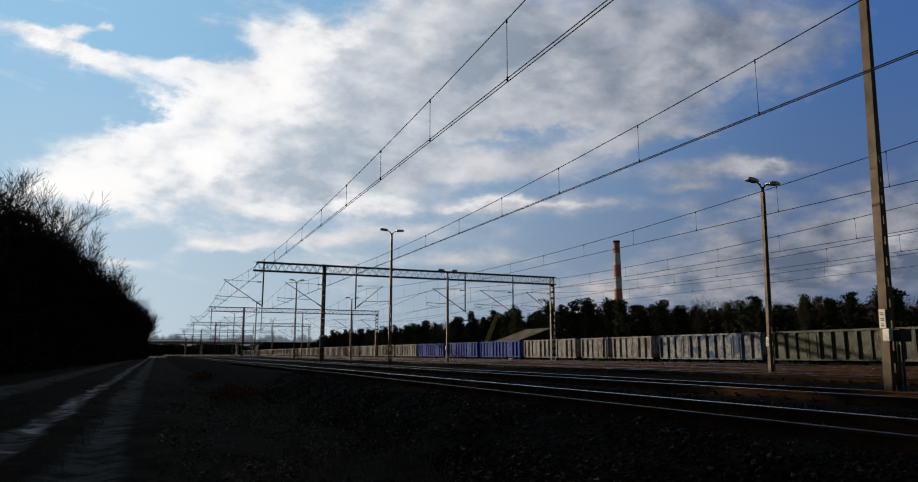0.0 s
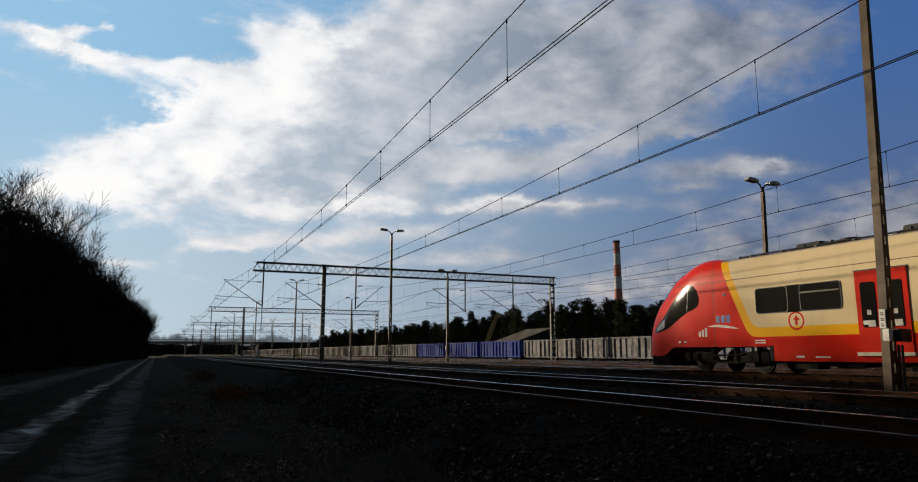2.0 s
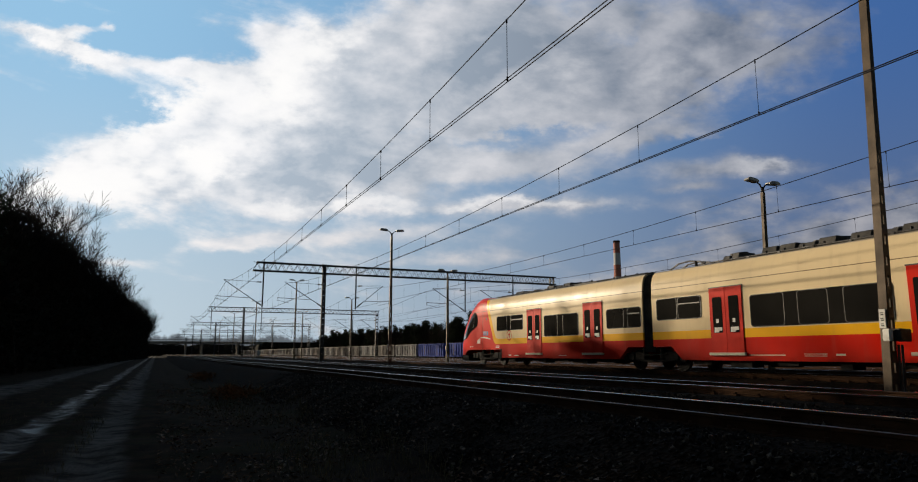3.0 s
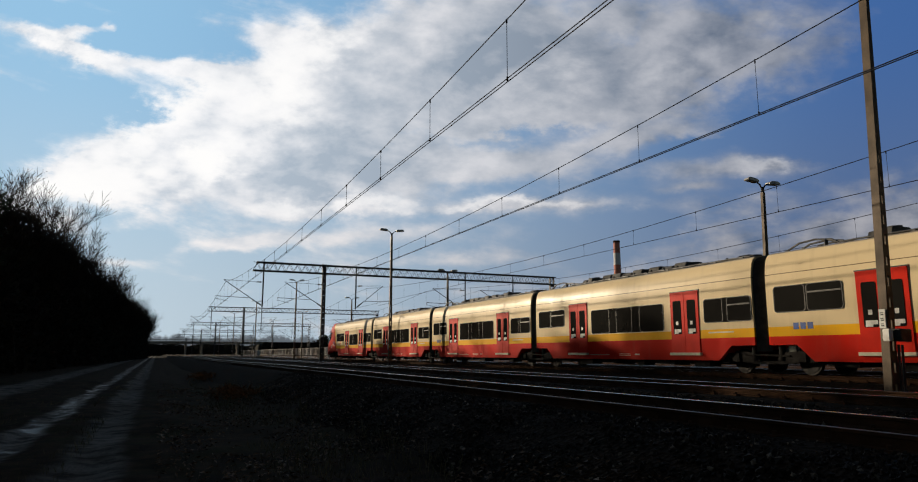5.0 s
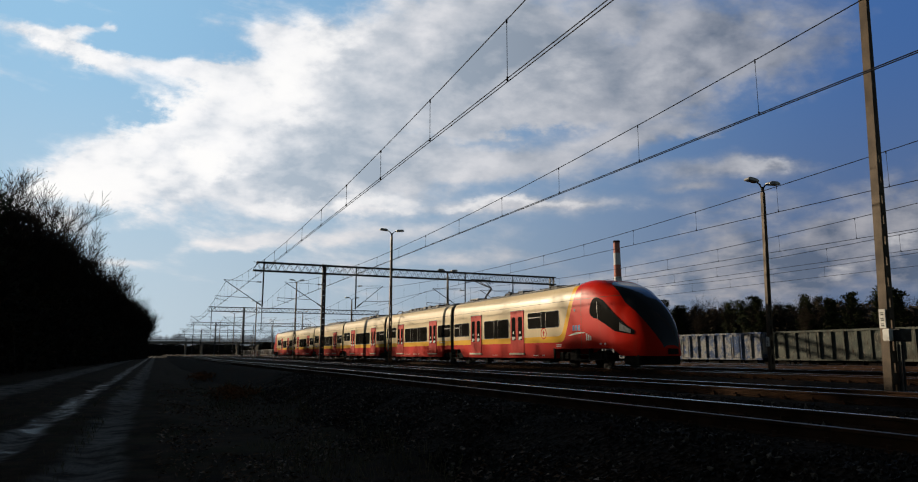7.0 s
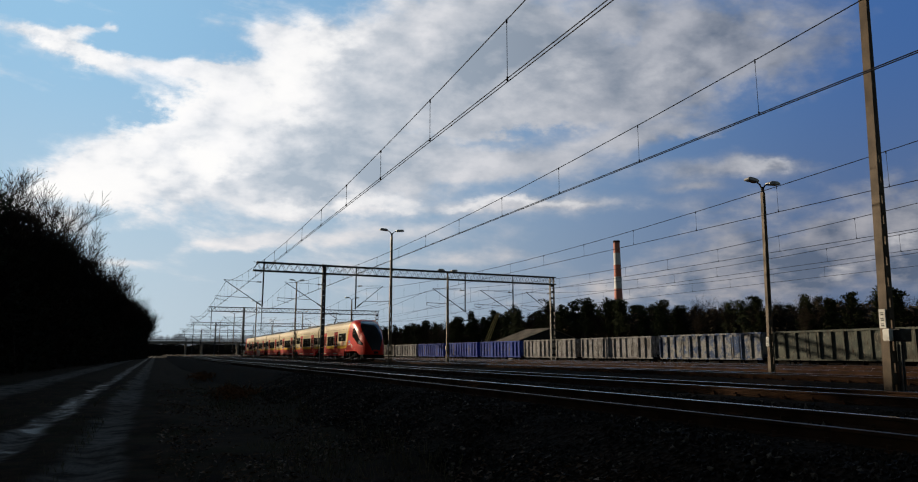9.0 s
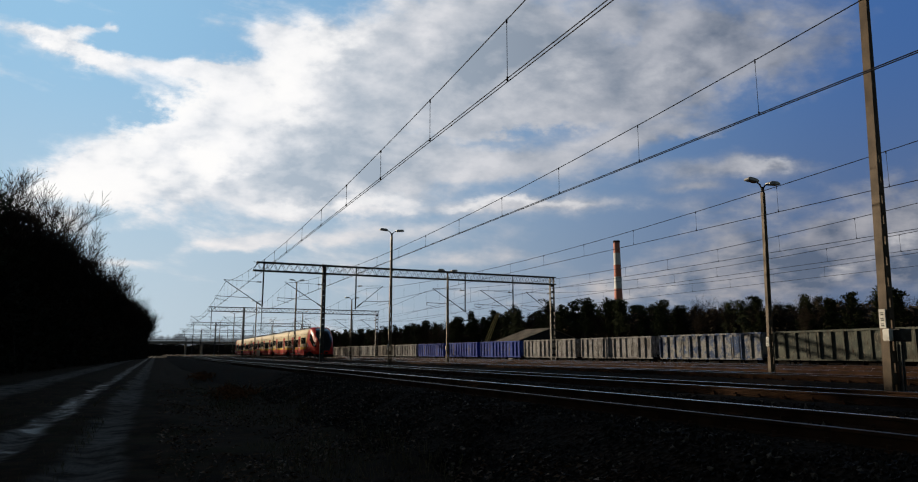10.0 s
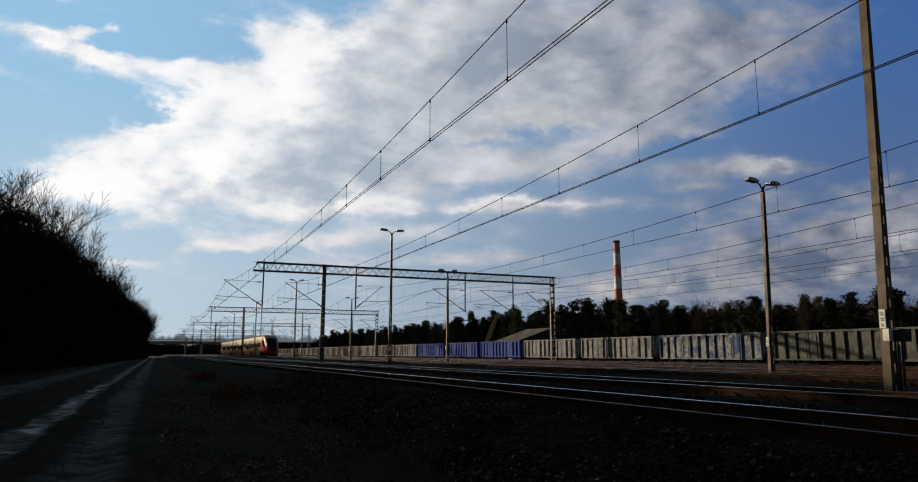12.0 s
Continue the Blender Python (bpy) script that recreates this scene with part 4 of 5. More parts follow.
# ---- trees ----
def bare_tree(seed, height):
    """Leafless broad-leaved tree: trunk, limbs and fine twigs; two meshes."""
    rng = random.Random(seed)
    wood, twigs = [], []

    def grow(p, d, length, r, level):
        n = 3 if level < 3 else 2
        for k in range(n):
            d = (d + Vector((rng.uniform(-1, 1), rng.uniform(-1, 1), rng.uniform(-0.3, 0.9))) * (0.09 + 0.05 * level)).normalized()
            q = p + d * (length / n)
            (wood if level < 3 else twigs).append((p, q, r, r * 0.82))
            r *= 0.82
            p = q
            if level < 4:
                for _ in range(2 if level < 2 else 3):
                    if level == 0 and k == 0:
                        break
                    side = Vector((rng.uniform(-1, 1), rng.uniform(-1, 1), rng.uniform(0.0, 0.8))).normalized()
                    dd = (d * 0.72 + side * 0.78).normalized()
                    grow(p, dd, length * rng.uniform(0.46, 0.68), max(r * 0.55, 0.014), level + 1)

    grow(Vector((0, 0, -0.3)), Vector((rng.uniform(-0.05, 0.05), rng.uniform(-0.05, 0.05), 1)), height * 0.55, height * 0.012, 0)
    return wood, twigs


def tubes(name, segs, sides, material):
    verts, faces = [], []
    for p, q, r0, r1 in segs:
        d = (q - p).normalized()
        a = d.orthogonal().normalized()
        b = d.cross(a)
        i = len(verts)
        for c, r in ((p, r0), (q, r1)):
            for k in range(sides):
                t = k * math.tau / sides
                verts.append(c + r * (math.cos(t) * a + math.sin(t) * b))
        for k in range(sides):
            faces.append((i + k, i + (k + 1) % sides, i + sides + (k + 1) % sides, i + sides + k))
    return from_arrays(name, verts, faces, material)


def clump(rng, verts, faces, c, size, count):
    """A tuft of narrow needle blades."""
    for _ in range(count):
        o = Vector((rng.gauss(0, 1), rng.gauss(0, 1), rng.gauss(0, 0.6))) * size * 0.42
        d = Vector((rng.gauss(0, 1), rng.gauss(0, 1), rng.gauss(0.3, 0.8))).normalized() * size * rng.uniform(0.4, 0.8)
        w = d.orthogonal().normalized() * size * rng.uniform(0.1, 0.2)
        i = len(verts)
        verts.extend((c + o - w, c + o + w, c + o + d))
        faces.append((i, i + 1, i + 2))


def pine(seed, height, limbs=36, tuft=18):
    rng = random.Random(seed)
    wood, verts, faces = [], [], []
    p, r = Vector((0, 0, -0.3)), height * 0.011
    lean = Vector((rng.uniform(-0.04, 0.04), rng.uniform(-0.04, 0.04), 1))
    for k in range(8):
        q = p + lean * (height / 8) + Vector((rng.uniform(-0.1, 0.1), rng.uniform(-0.1, 0.1), 0))
        wood.append((p, q, r, r * 0.86))
        p, r = q, r * 0.86
    for k in range(limbs):
        f = 0.42 + 0.58 * (k + rng.random()) / limbs
        base = lean * (height * f)
        ang = rng.uniform(0, math.tau)
        reach = height * 0.2 * (1.15 - f) ** 0.55 * rng.uniform(0.45, 1.15)
        tip = base + Vector((math.cos(ang) * reach, math.sin(ang) * reach, reach * rng.uniform(0.05, 0.55)))
        wood.append((base, tip, 0.06, 0.02))
        for j in range(5):
            c = base.lerp(tip, 0.35 + 0.65 * j / 4) + Vector((rng.gauss(0, 0.3), rng.gauss(0, 0.3), rng.gauss(0.15, 0.2)))
            clump(rng, verts, faces, c, height * 0.048 * rng.uniform(0.6, 1.3), tuft)
    return wood, verts, faces


def make_tree(kind, seed, height, label, group):
    if kind == "pine":
        wood, v, f = pine(seed, height)
        t = root("pine_tree", label, "tree", group)
        for name, me in (("trunk", tubes("trunk", wood, 5, BARK)), ("crown", from_arrays("crown", v, f, NEEDLE))):
            new(name, me).parent = t
    else:
        wood, tw = bare_tree(seed, height)
        t = root("bare_tree", label, "tree", group)
        for name, me in (("trunk", tubes("trunk", wood, 5, BARK)), ("crown", tubes("crown", tw, 3, TWIG))):
            new(name, me).parent = t
    return t


def wood_edge(y):
    """Edge of the wood beside the dirt road."""
    return -9.6 + 7.0 * min(max((y - 45) / 190.0, 0.0), 1.0)


rng = random.Random(11)
BARE = [make_tree("bare", 20 + k, 13.0, "leafless broad-leaved tree at the edge of a dark wood", "trees of the wood") for k in range(3)]
PINES = [make_tree("pine", 40 + k, 14.0, "dark green pine with a ragged crown", "trees of the wood") for k in range(4)]
used = set()


def plant(ob, x, y, z, size, turn):
    m = pose(x, y, z, rng.uniform(-2, 2), rng.uniform(-2, 2), turn) @ Matrix.Diagonal((size, size, size, 1))
    if ob.name not in used:
        used.add(ob.name)
        ob.matrix_basis = m
        return ob
    c = copy_thing(ob, pose(0, 0, 0))
    c.matrix_basis = m
    return c


# the wood beside the road
for k in range(58):
    y = 20 + 4.6 * k + rng.uniform(-1.2, 1.2)
    for row in range(3):
        x = wood_edge(y) - 1.5 - 4.2 * row - rng.uniform(0, 2.2)
        bare = y > 52 or (row == 0 and rng.random() < 0.25)
        size = rng.uniform(0.92, 1.16) * float(np.interp(y, (30, 55, 75), (0.68, 0.82, 1.0)))
        plant(rng.choice(BARE) if bare and not (row and rng.random() < 0.35) else rng.choice(PINES), x, y, -0.9, size, rng.uniform(0, 360))


# the trees that stand out above the edge of the wood
plant(PINES[1], -10.7, 50.0, -0.9, 0.93, 40)
plant(BARE[0], -9.6, 60.0, -0.9, 1.1, 120)
plant(BARE[2], -10.6, 66.0, -0.9, 1.12, 10)


def thicket(name, seed, count, place, size, label, blades=10, mat=None):
    """Tangled undergrowth as one mass of stems and blades."""
    r = random.Random(seed)
    v, f = [], []
    for _ in range(count):
        c = place(r)
        clump(r, v, f, c, size * r.uniform(0.6, 1.3), blades)
    ob = new(name, from_arrays(name, v, f, mat or BRUSH))
    return tagged(ob, label, "undergrowth", kind="stuff")


def in_wood(r):
    y = 14 + 250 * r.random() ** 1.2
    x = wood_edge(y) - 1.0 - r.random() ** 1.5 * 14
    top = float(np.interp(y, (55, 80), (9.0, 12.8))) + 2.2 * noise.noise((x * 0.2, y * 0.16, 0))
    return Vector((x, y, -0.8 + r.random() ** 1.2 * top))


thicket("undergrowth", 5, 24000, in_wood, 1.05, "dense dark brush filling the wood")

# far wood beyond the yard
FAR = [make_tree("pine", 60 + k, 15.0, "dark pine in the wood beyond the yard", "trees beyond the yard") for k in range(3)]
FAR += [make_tree("bare", 70, 14.0, "leafless tree in the wood beyond the yard", "trees beyond the yard")]
for k in range(92):
    for row in range(3):
        y = 34 + 3.3 * k * (1 + 0.0065 * k) + rng.uniform(-2, 2)
        x = 112 + 9 * row + rng.uniform(-3.5, 3.5)
        size = rng.uniform(0.84, 1.06) * float(np.interp(y, (60, 100, 170, 230, 330, 450), (0.77, 0.83, 1.08, 1.09, 1.03, 1.08)))
        plant(FAR[3] if rng.random() < 0.36 else rng.choice(FAR[:3]), x, y, -0.9, size, rng.uniform(0, 360))


FAR_BRUSH = surface("brown_winter_wood", (0.065, 0.05, 0.038), (0.03, 0.028, 0.02), 0.95, 0, 5, 0.15, spec=0.02)


def far_wood(r):
    y = 30 + 520 * r.random() ** 1.3
    return Vector((114 + r.uniform(0, 24), y, -0.8 + r.random() * 11.9 * float(np.interp(y, (60, 100, 170), (0.92, 0.97, 1.12))) * (0.9 + 0.3 * noise.noise((y * 0.06, 0, 0)))))


thicket("far_wood", 8, 26000, far_wood, 1.6, "dense dark pine wood in the distance", 10, FAR_BRUSH)


# ---- chimney, heap, crane, bridge ----
def chimney_material():
    m = Nodes("red_and_white_chimney_bands")
    x, y, z = m.split(m.coords())
    band = m.math("GREATER_THAN", m.math("FRACT", m.math("DIVIDE", m.math("SUBTRACT", 199.0, z), 42.6)), 0.5)
    n = m.noise(m.coords(), 0.06, 4)
    white = m.mix(n, (0.85, 0.85, 0.86), (0.78, 0.78, 0.79))
    red = m.mix(n, (0.66, 0.27, 0.2), (0.58, 0.22, 0.16))
    return m.done(m.mix(band, red, white), 0.8)


def build_chimney():
    t = root("power_station_chimney", "tall red and white banded chimney in the distance", "chimney")
    bm = bmesh.new()
    rod(bm, (0, 0, -1), (0, 0, 199), 8.6, 5.6, 32)
    part("shaft", bm, chimney_material(), t, "", True)
    bm = bmesh.new()
    rod(bm, (0, 0, 197), (0, 0, 200), 6.1, 6.1, 32)
    part("rim", bm, RUST, t)
    t.matrix_basis = pose(741, 976, 0)


build_chimney()

SHED_ROOF = surface("dusty_fibre_cement_roof", (0.26, 0.22, 0.17), (0.17, 0.14, 0.11), 0.9, 0, 4, 0.3)


def build_shed():
    """Low storage shed behind the wagons, ridge along the yard."""
    t = root("storage_shed", "low storage shed with a dusty pale brown roof", "shed")
    x0, x1, y0, y1, eave, ridge = 86.0, 108.0, 158.0, 171.0, 3.6, 7.4
    xm = (x0 + x1) / 2
    bm = bmesh.new()
    prism(bm, ((x0, -1.0), (x1, -1.0), (x1, eave), (xm, ridge - 0.15), (x0, eave)), y0, y1)
    part("wall", bm, DARK_STEEL, t, "dark plank walls")
    for xa, xb in ((x0 - 0.6, xm), (x1 + 0.6, xm)):
        k = (ridge - eave) / (xm - x0)
        za = eave - 0.6 * k
        bm = bmesh.new()
        prism(bm, ((xa, za), (xb, ridge), (xb, ridge + 0.14), (xa, za + 0.14)), y0 - 0.5, y1 + 0.5)
        slope = part("roof_slope", bm, SHED_ROOF, t)
        bm = bmesh.new()
        for n in range(20):
            y = y0 + (y1 - y0) * n / 19
            rod(bm, (xa, y, za + 0.15), (xb, y, ridge + 0.15), 0.04, sides=4)
        tagged(part("roof_ribs", bm, SHED_ROOF, slope), kind="stuff")


build_shed()


def build_crane():
    YEL = surface("worn_yellow_paint", (0.3, 0.26, 0.08), (0.17, 0.14, 0.06), 0.6, 0, 10, 1)
    t = root("lattice_crane", "yellow lattice crane boom standing behind the wagons", "crane")
    bm = bmesh.new()
    a, b = Vector((0, 0, 2.0)), Vector((5.0, 0, 12.2))
    for dx, dy in ((-0.45, -0.45), (0.45, -0.45), (0.45, 0.45), (-0.45, 0.45)):
        rod(bm, a + Vector((dx, dy, 0)), b + Vector((dx * 0.7, dy * 0.7, 0)), 0.09, sides=4)
    for k in range(16):
        p, q = a.lerp(b, k / 16), a.lerp(b, (k + 1) / 16)
        s = 1 if k % 2 else -1
        for dy in (-0.42, 0.42):
            rod(bm, p + Vector((-0.42 * s, dy, 0)), q + Vector((0.42 * s, dy, 0)), 0.055, sides=4)
    part("boom", bm, YEL, t)
    bm = bmesh.new()
    box(bm, -2.6, 0.8, -1.3, 1.3, 1.2, 3.4)
    bmesh.ops.bevel(bm, geom=bm.edges[:], offset=0.12, segments=2, affect="EDGES")
    part("cabin", bm, YEL, t)
    bm = bmesh.new()
    for s in (-1.2, 1.2):
        prism(bm, ((-2.4, 0.35), (-2.0, 0), (1.6, 0), (2.0, 0.35), (1.6, 0.95), (-2.0, 0.95)), s - 0.3, s + 0.3)
    box(bm, -1.2, 1.2, -1.2, 1.2, 0.6, 1.2)
    part("crawler_base", bm, DARK_STEEL, t)
    t.matrix_basis = pose(80, 165, -0.88, 0, 0, -60)


build_crane()


def build_bridge():
    t = root("road_bridge", "grey concrete road bridge crossing the line far away", "bridge")
    bm = bmesh.new()
    box(bm, -30, 62, 425, 434, 6.2, 7.6)
    part("deck", bm, CONCRETE, t)
    bm = bmesh.new()
    for y in (425.2, 433.8):
        box(bm, -30, 62, y - 0.08, y + 0.08, 8.5, 8.62)
        for k in range(62):
            box(bm, -30 + 1.5 * k - 0.04, -30 + 1.5 * k + 0.04, y - 0.05, y + 0.05, 7.6, 8.5)
    part("railing", bm, DARK_STEEL, t)
    for x in (-8, 15, 24, 44):
        bm = bmesh.new()
        for y in (427, 432):
            box(bm, x - 0.5, x + 0.5, y - 0.6, y + 0.6, -0.9, 6.2)
        box(bm, x - 0.7, x + 0.7, 425.6, 433.4, 5.5, 6.2)
        part("pier", bm, CONCRETE, t)
    bm = bmesh.new()
    prism(bm, ((58, 7.4), (95, 7.4), (120, -0.9), (52, -0.9)), 418, 440)
    ob = new("bridge_embankment", mesh_of("bridge_embankment", bm, BRUSH))
    tagged(ob, "grassy embankment that carries the bridge road", "embankment", kind="structure")


build_bridge()


def marker_board(x, y):
    t = root("marker_board", "small white marker board on a steel post by the track", "sign")
    bm = bmesh.new()
    rod(bm, (0, 0, -0.5), (0, 0, 1.15), 0.04, sides=6)
    part("post", bm, DARK_STEEL, t)
    bm = bmesh.new()
    box(bm, -0.28, 0.28, -0.075, -0.045, 0.35, 1.2)
    bmesh.ops.bevel(bm, geom=bm.edges[:], offset=0.012, segments=1, affect="EDGES")
    part("board", bm, WHITE, t)
    t.matrix_basis = pose(x, y, 0)


marker_board(15.1, 115.0)


def under_bridge(r):
    x = r.uniform(-40, 75)
    return Vector((x, 470 + r.uniform(0, 50), -0.8 + r.random() * (7.0 + 3.0 * noise.noise((x * 0.08, 4, 0)))))


thicket("far_scrub", 13, 6000, under_bridge, 1.8, "low dark scrub beyond the road bridge", 8)


# ---- loose stones, puddles, dry grass ----
def stones():
    r = random.Random(3)
    v, f = [], []
    base = [Vector(p) for p in ((1, 0, 0), (-1, 0, 0), (0, 1, 0), (0, -1, 0), (0, 0, 1), (0, 0, -1))]
    tri = ((0, 2, 4), (2, 1, 4), (1, 3, 4), (3, 0, 4), (2, 0, 5), (1, 2, 5), (3, 1, 5), (0, 3, 5))
    pts = ((3.2, -0.86), (4.75, -0.17), (5.5, -0.15), (7.7, -0.17), (8.6, -0.2), (9.3, -0.3), (9.9, -0.17), (13.3, -0.17))
    for _ in range(34000):
        x, y = 3.1 + 7.0 * r.random() ** 1.5, 3.0 + 26 * r.random() ** 1.3
        z = pts[0][1]
        for (xa, za), (xb, zb) in zip(pts, pts[1:]):
            if xa <= x <= xb:
                z = za + (zb - za) * (x - xa) / (xb - xa)
        if abs(abs(x - 6.7) - 0.75) < 0.12:
            continue
        s = r.uniform(0.018, 0.05) * (0.7 + 0.5 * noise.noise((x * 1.5, y * 1.5, 5)))
        turn = Euler((r.uniform(0, 6), r.uniform(0, 6), r.uniform(0, 6))).to_matrix()
        i = len(v)
        c = Vector((x, y, z + s * 0.35))
        for b in base:
            v.append(c + turn @ (b * s * r.uniform(0.6, 1.25)))
        f.extend((i + a, i + b, i + d) for a, b, d in tri)
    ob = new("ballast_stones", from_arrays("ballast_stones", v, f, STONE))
    tagged(ob, "loose angular crushed stones on the track shoulder", "stones", kind="stuff")


stones()


def fallen_leaves():
    """Curled dead leaves and stalks strewn over the verge."""
    r = random.Random(21)
    v, f = [], []
    for _ in range(9000):
        x, y = r.uniform(0.1, 4.2), 4.5 + 28 * r.random() ** 1.6
        if noise.noise((x * 0.9, y * 0.5, 2)) < r.uniform(-0.5, 0.35):
            continue
        size, turn = r.uniform(0.02, 0.055), r.uniform(0, math.tau)
        a = Vector((math.cos(turn), math.sin(turn), r.uniform(-0.4, 0.6))) * size
        b = Vector((-math.sin(turn), math.cos(turn), r.uniform(-0.5, 0.5))) * size * r.uniform(0.3, 0.7)
        c = Vector((x, y, -0.84 + 0.44 * max(x - 3.2, 0.0) + r.uniform(0.0, 0.03)))
        i = len(v)
        v.extend((c - a, c - b + Vector((0, 0, 0.01)), c + a, c + b + Vector((0, 0, 0.012))))
        f.extend(((i, i + 1, i + 2), (i, i + 2, i + 3)))
    mat = surface("dead_leaves", (0.16, 0.085, 0.04), (0.07, 0.04, 0.022), 0.7, 0, 8, 1.5, spec=0.2)
    ob = new("fallen_leaves", from_arrays("fallen_leaves", v, f, mat))
    tagged(ob, "brown dead leaves strewn over the dark verge", "leaves", kind="stuff")


fallen_leaves()


def dry_grass():
    r = random.Random(9)
    v, f = [], []
    for _ in range(14000):
        y = 4.8 + 34 * r.random() ** 1.6
        x = r.choice((r.uniform(0.3, 3.6), r.uniform(0.3, 3.6), r.uniform(-1.7, -1.0), r.uniform(-6, -2.8)))
        if noise.noise((x * 0.6, y * 0.25, 7)) < -0.12:
            continue
        h = r.uniform(0.05, 0.2) * (1.6 if x > 1.5 else 0.8)
        a = r.uniform(0, math.tau)
        tip = Vector((math.cos(a), math.sin(a), 0)) * h * r.uniform(0.2, 0.9) + Vector((0, 0, h))
        w = Vector((-math.sin(a), math.cos(a), 0)) * 0.006
        c = Vector((x, y, -0.93 + (0.42 * max(x - 3.0, 0))))
        i = len(v)
        v.extend((c - w, c + w, c + tip * 0.6 + w * 0.7, c + tip))
        f.extend(((i, i + 1, i + 2), (i, i + 2, i + 3)))
    mat = surface("dry_grass", (0.15, 0.11, 0.055), (0.06, 0.06, 0.025), 0.9, 0, 5, 0.8)
    ob = new("dry_grass", from_arrays("dry_grass", v, f, mat))
    tagged(ob, "sparse tufts of short dry winter grass", "grass", kind="stuff")


dry_grass()


def bracken(cx, cy, seed):
    """A low clump of rust-brown dead bracken."""
    r = random.Random(seed)
    v, f = [], []
    for _ in range(60):
        clump(r, v, f, Vector((cx + r.gauss(0, 0.35), cy + r.gauss(0, 1.1), -0.72 + 0.16 * r.random())), 0.3, 6)
    ob = new("dead_bracken", from_arrays("dead_bracken", v, f, BRACKEN))
    tagged(ob, "low clump of rust-brown dead bracken", "bracken", kind="stuff")


BRACKEN = surface("rust_brown_bracken", (0.16, 0.06, 0.02), (0.07, 0.03, 0.012), 0.9, 0, 8, 2, spec=0.05)
for k, (cx, cy) in enumerate(((2.5, 42.5), (2.55, 25.0))):
    bracken(cx, cy, 80 + k)


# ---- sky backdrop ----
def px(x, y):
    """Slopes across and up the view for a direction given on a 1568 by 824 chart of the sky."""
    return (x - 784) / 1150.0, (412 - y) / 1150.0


def sky_material():
    m = Nodes("sky_with_drifting_clouds")
    v = m.coords()

    def dot(axis):
        n = m.tree.nodes.new("ShaderNodeVectorMath")
        n.operation = "DOT_PRODUCT"
        m.put(n.inputs[0], v)
        n.inputs[1].default_value = axis
        return n.outputs["Value"]

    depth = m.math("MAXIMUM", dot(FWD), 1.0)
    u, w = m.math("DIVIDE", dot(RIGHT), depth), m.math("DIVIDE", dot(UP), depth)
    z = m.math("DIVIDE", m.split(v)[2], 4400.0)
    # clear sky: pale towards the sun and the horizon, deep blue away from it
    blue = m.mix(m.ramp(u, -0.65, 0.7), (0.3, 0.54, 0.77), (0.05, 0.13, 0.345))
    blue = m.mix(m.ramp(z, 0.0, 0.44, 1.0, 0.0), blue, m.mix(m.ramp(u, -0.6, 0.6), (0.52, 0.63, 0.71), (0.12, 0.165, 0.26)))

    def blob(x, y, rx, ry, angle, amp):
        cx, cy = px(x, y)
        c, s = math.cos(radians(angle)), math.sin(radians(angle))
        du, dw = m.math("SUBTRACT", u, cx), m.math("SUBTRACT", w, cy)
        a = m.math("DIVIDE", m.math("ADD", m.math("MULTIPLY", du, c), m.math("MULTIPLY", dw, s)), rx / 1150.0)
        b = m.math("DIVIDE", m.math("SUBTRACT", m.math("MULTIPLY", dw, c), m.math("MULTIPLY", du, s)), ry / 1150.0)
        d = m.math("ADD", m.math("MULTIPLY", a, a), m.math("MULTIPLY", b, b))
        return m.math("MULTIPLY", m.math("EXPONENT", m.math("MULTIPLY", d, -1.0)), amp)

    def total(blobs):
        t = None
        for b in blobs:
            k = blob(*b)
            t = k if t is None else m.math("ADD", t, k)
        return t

    # ragged outlines: the chart is warped at two scales before the cloud masses are laid on it
    def warp(z, scale, amount):
        return m.math("MULTIPLY", m.math("SUBTRACT", m.noise(m.join(u, m.math("MULTIPLY", w, 1.6), z), scale, 8, 0.62), 0.5), amount)

    plain_u, plain_w = u, w
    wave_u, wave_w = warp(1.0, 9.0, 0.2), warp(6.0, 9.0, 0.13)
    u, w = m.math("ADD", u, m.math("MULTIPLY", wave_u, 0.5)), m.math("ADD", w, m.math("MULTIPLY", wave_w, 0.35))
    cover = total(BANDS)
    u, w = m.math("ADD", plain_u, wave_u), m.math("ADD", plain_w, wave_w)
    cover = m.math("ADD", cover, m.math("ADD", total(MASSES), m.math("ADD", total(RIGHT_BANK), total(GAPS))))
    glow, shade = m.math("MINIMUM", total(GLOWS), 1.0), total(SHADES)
    u, w = plain_u, plain_w
    # billows on a plane overhead, so that the clouds flatten towards the horizon
    q = m.math("ADD", z, 0.2)
    x3, y3, _ = m.split(v)
    fx, fy = m.math("DIVIDE", m.math("DIVIDE", x3, 4400.0), q), m.math("DIVIDE", m.math("DIVIDE", y3, 4400.0), q)

    def field(step):
        p = m.join(m.math("SUBTRACT", fx, 0.52 * step), m.math("ADD", fy, 0.86 * step))
        i = m.join(m.math("SUBTRACT", u, 0.45 * step), m.math("MULTIPLY", w, 1.6), 3.0)
        mid, puff = m.noise(p, 3.0, 9, 0.55, 0.2), m.noise(i, 7.0, 10, 0.56, 0.1)
        a = m.math("MULTIPLY", m.math("SUBTRACT", puff, 0.5), 1.2)
        return m.math("ADD", a, m.math("MULTIPLY", m.math("SUBTRACT", mid, 0.5), 0.9))

    here, there = field(0.0), field(0.07)
    # thin drawn-out streaks, strongest towards the sun
    c, s = math.cos(radians(-16)), math.sin(radians(-16))
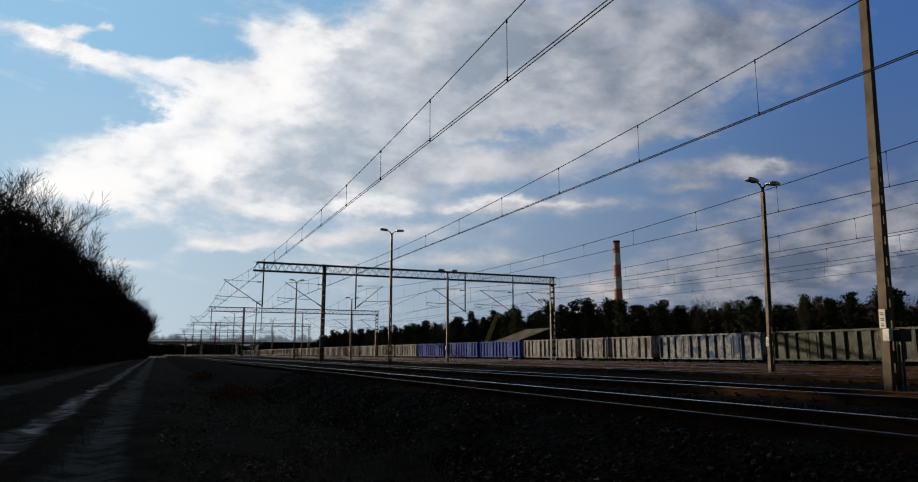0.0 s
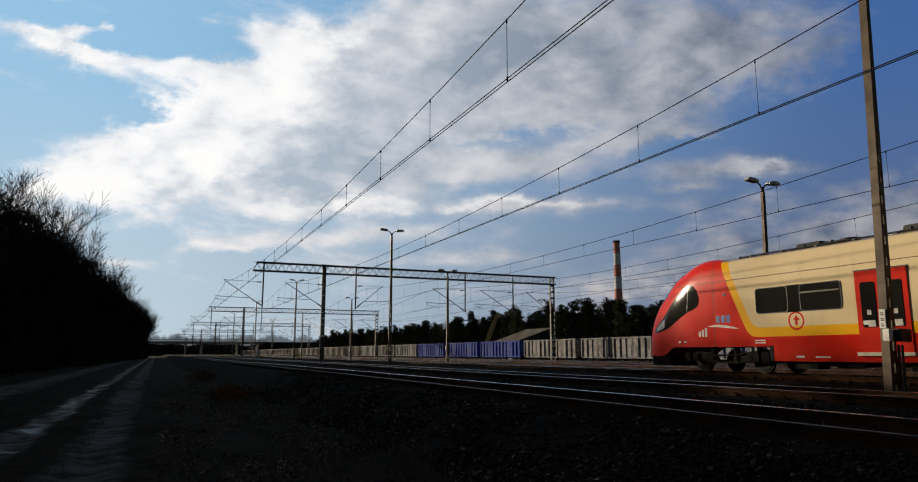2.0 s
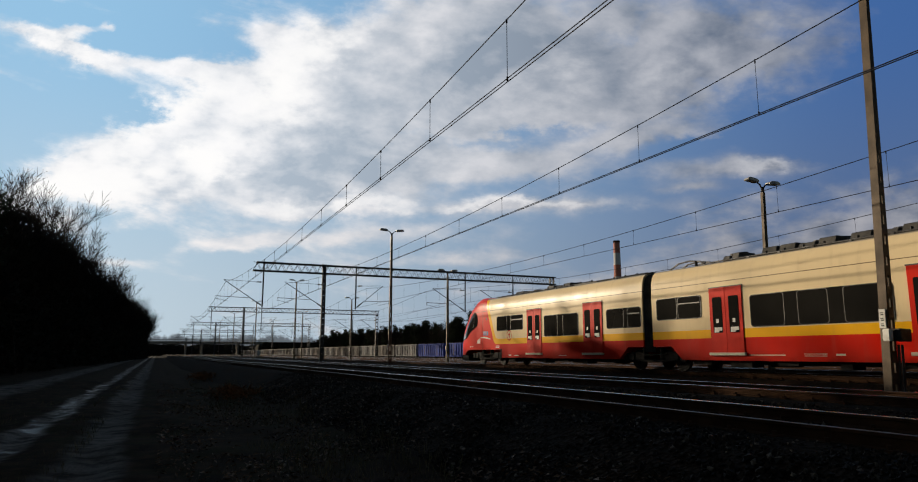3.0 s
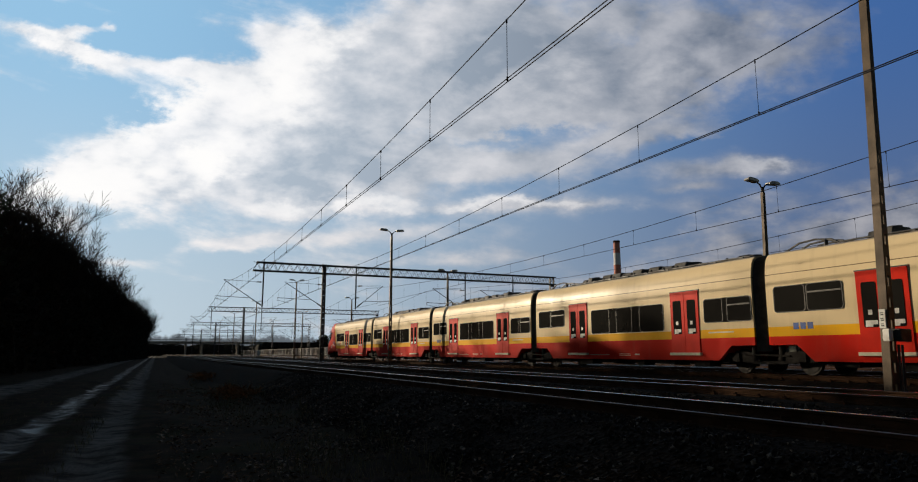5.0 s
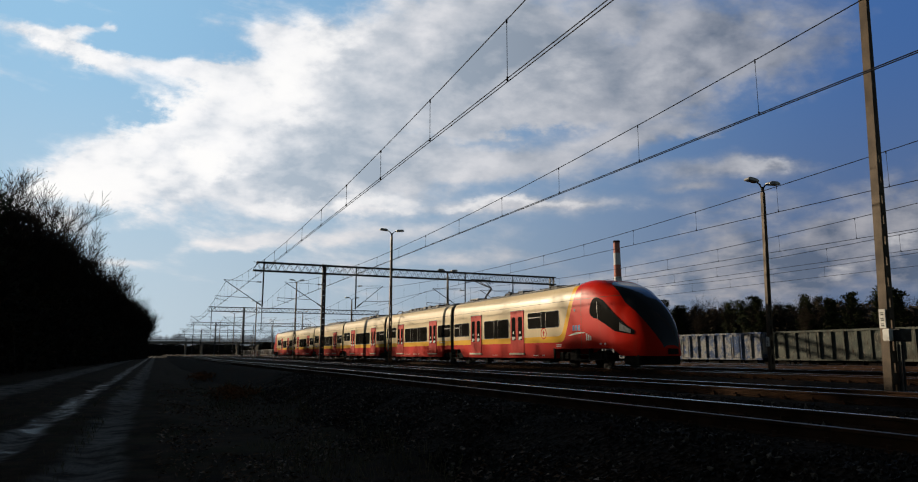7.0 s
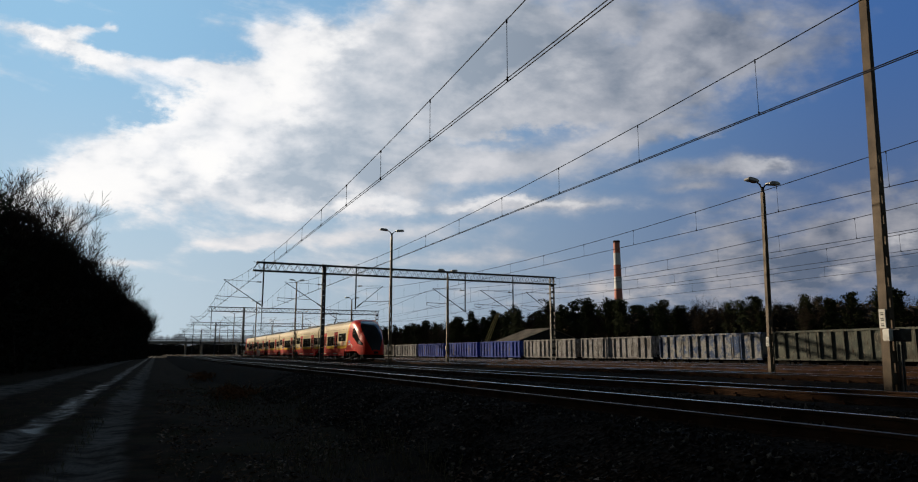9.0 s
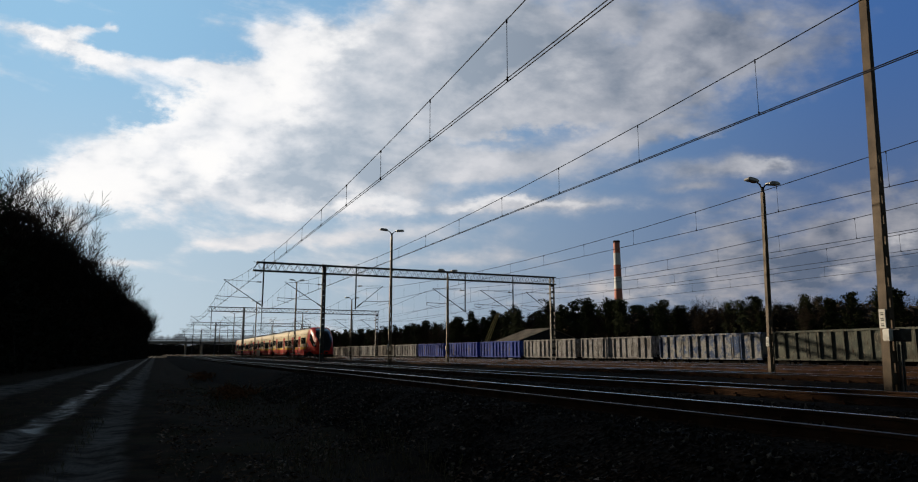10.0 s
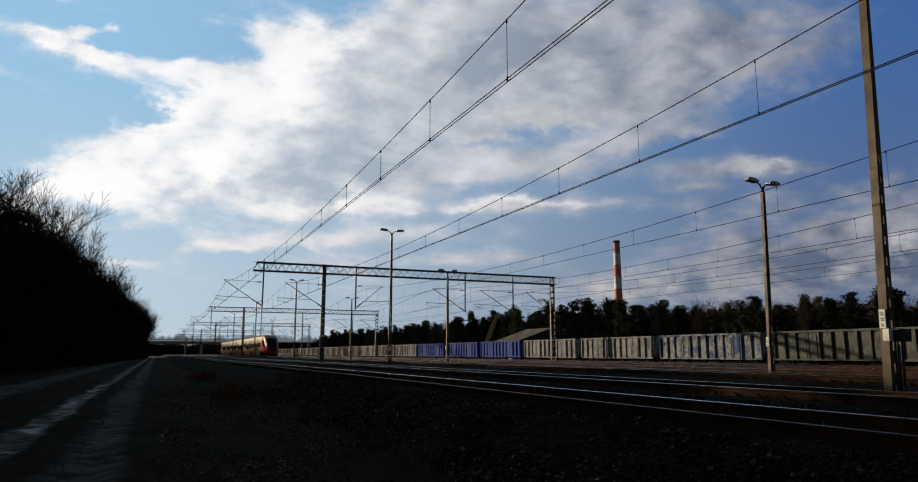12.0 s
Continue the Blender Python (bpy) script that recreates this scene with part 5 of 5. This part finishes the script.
    along = m.math("ADD", m.math("MULTIPLY", u, c), m.math("MULTIPLY", w, s))
    across = m.math("SUBTRACT", m.math("MULTIPLY", w, c), m.math("MULTIPLY", u, s))
    streak = m.noise(m.join(along, m.math("MULTIPLY", across, 4.5), 8.0), 4.5, 9, 0.62, 0.4)
    streak = m.math("MULTIPLY", m.math("SUBTRACT", streak, 0.5), m.ramp(u, -0.45, 0.1, 1.3, 0.2))
    dens = m.math("ADD", cover, m.math("ADD", here, streak))
    alpha = m.ramp(dens, m.ramp(u, -0.3, 0.5, 0.02, -0.05), m.ramp(u, -0.3, 0.5, 0.72, 0.8))
    # relief: slopes towards the sun are bright, the thick middle grey
    relief = m.math("SUBTRACT", here, there)
    lump = m.math("SUBTRACT", m.noise(m.join(u, m.math("MULTIPLY", w, 1.6), 12.0), 8.0, 5, 0.5), 0.5)
    body = m.math("ADD", m.math("MULTIPLY", relief, 2.0), m.math("MULTIPLY", glow, 0.5))
    body = m.math("ADD", body, m.math("MULTIPLY", lump, 1.5))
    lit = m.ramp(m.math("SUBTRACT", m.math("ADD", body, 0.1), m.math("MULTIPLY", shade, 0.66)), -0.66, 0.56, smooth=False)
    white = m.mix(m.ramp(u, -0.5, 0.55), (0.96, 0.96, 0.98), (0.36, 0.38, 0.44))
    grey = m.mix(m.ramp(u, -0.5, 0.6), (0.46, 0.54, 0.63), (0.1, 0.132, 0.2))
    cloud = m.mix(lit, grey, white)
    warm = m.math("MULTIPLY", m.ramp(z, 0.02, 0.3, 0.75, 0.0), lit)
    cloud = m.mix(warm, cloud, m.mix(m.ramp(u, -0.5, 0.5), (0.86, 0.78, 0.73), (0.42, 0.38, 0.37)))
    col = m.mix(alpha, blue, cloud)
    shine = m.math("MULTIPLY", glow, m.ramp(lit, 0.25, 0.9, 0.1, 1.0))
    col = m.mix(m.math("MULTIPLY", shine, m.math("MULTIPLY", alpha, m.ramp(u, -0.1, 0.3, 1.0, 0.3))), col, (1.0, 0.99, 0.98))
    # bare trees beyond the bridge, with distance haze painted into their glowing grey
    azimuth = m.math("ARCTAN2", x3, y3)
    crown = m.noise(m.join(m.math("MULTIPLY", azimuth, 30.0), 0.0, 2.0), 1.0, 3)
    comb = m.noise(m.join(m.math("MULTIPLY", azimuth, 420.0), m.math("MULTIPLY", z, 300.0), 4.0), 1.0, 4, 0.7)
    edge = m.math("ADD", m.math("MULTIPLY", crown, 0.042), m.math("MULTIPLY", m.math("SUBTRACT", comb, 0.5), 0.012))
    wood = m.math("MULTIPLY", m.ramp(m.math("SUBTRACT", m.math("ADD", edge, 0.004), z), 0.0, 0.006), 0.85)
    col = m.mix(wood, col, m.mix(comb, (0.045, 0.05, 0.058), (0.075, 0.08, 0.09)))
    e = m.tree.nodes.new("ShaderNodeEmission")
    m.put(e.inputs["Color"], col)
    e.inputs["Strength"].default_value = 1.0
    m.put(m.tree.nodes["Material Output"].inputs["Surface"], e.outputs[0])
    return m.mat


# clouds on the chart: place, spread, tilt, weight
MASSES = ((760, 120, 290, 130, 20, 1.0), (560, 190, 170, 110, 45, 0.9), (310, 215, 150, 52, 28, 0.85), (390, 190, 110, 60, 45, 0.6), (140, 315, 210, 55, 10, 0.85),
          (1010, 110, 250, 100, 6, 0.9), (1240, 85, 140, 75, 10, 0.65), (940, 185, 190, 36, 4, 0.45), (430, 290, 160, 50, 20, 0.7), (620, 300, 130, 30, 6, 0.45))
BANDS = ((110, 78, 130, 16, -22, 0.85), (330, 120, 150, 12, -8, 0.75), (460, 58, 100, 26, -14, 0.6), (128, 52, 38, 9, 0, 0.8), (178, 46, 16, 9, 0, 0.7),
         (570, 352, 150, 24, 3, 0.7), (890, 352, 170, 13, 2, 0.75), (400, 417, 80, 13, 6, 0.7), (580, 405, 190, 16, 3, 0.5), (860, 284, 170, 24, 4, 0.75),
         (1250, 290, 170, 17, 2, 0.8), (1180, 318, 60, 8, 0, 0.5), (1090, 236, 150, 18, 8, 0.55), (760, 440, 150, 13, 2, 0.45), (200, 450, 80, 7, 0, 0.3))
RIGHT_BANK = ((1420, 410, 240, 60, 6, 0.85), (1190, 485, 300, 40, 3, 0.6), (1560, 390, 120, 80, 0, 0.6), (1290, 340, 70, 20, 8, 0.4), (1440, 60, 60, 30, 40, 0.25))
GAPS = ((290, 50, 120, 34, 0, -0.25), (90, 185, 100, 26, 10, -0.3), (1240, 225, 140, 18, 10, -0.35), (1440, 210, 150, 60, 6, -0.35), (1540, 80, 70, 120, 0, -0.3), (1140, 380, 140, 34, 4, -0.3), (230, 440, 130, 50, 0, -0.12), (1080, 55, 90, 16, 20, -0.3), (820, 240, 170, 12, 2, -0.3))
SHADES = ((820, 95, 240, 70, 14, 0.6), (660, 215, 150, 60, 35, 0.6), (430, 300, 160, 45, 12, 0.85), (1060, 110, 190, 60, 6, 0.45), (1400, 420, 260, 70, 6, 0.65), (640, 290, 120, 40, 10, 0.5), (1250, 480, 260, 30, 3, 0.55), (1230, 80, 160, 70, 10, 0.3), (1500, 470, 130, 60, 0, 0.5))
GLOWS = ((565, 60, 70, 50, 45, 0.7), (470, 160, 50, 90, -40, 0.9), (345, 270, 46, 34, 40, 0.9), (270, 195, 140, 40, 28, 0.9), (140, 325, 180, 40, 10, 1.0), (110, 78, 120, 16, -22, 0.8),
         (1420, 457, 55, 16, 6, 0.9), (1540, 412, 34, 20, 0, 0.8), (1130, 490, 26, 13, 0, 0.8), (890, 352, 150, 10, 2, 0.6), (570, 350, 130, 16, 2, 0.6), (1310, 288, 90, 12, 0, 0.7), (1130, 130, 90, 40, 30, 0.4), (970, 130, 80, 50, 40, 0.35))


def build_sky():
    bm = bmesh.new()
    rows = []
    for j in range(25):
        el = radians(-2.0 + 50.0 * j / 24)
        row = []
        for i in range(41):
            az = YAW + radians(-39.6 + 84.6 * i / 40)
            row.append(bm.verts.new((4400 * math.sin(az) * math.cos(el), 4400 * math.cos(az) * math.cos(el), 4400 * math.sin(el))))
        rows.append(row)
    for p, q in zip(rows, rows[1:]):
        for k in range(40):
            bm.faces.new((p[k], q[k], q[k + 1], p[k + 1]))
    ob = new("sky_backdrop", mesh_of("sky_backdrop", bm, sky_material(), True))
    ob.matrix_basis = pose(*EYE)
    return tagged(ob, "blue sky with broken white and grey clouds", "sky", kind="structure")


clouds = build_sky()


# ---- motion ----
def motions():
    gap = ((0.0, -96.5), (1.0, -77.1), (2.0, -57.6), (2.5, -47.9), (3.0, -38.2), (4.0, -18.5), (5.0, 1.6), (5.5, 11.7), (6.0, 22.0), (6.5, 32.4),
           (7.0, 43.15), (8.0, 64.4), (9.0, 86.0), (9.5, 96.9), (10.0, 107.9), (11.0, 130.1), (12.0, 152.4))
    walk(rear, [(t, pose(20.0, y, 0.0)) for t, y in gap])
    walk(lead, [(t, pose(20.0, y + 4 * CAR, 0.0, 0, 0, 180)) for t, y in gap])
    for k, c in enumerate(mids):
        walk(c, [(t, pose(20.0, y + CAR * (k + 0.5), 0.0)) for t, y in gap])
    turn = radians(0.42)
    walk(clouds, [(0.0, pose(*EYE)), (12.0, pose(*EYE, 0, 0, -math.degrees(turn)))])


motions()
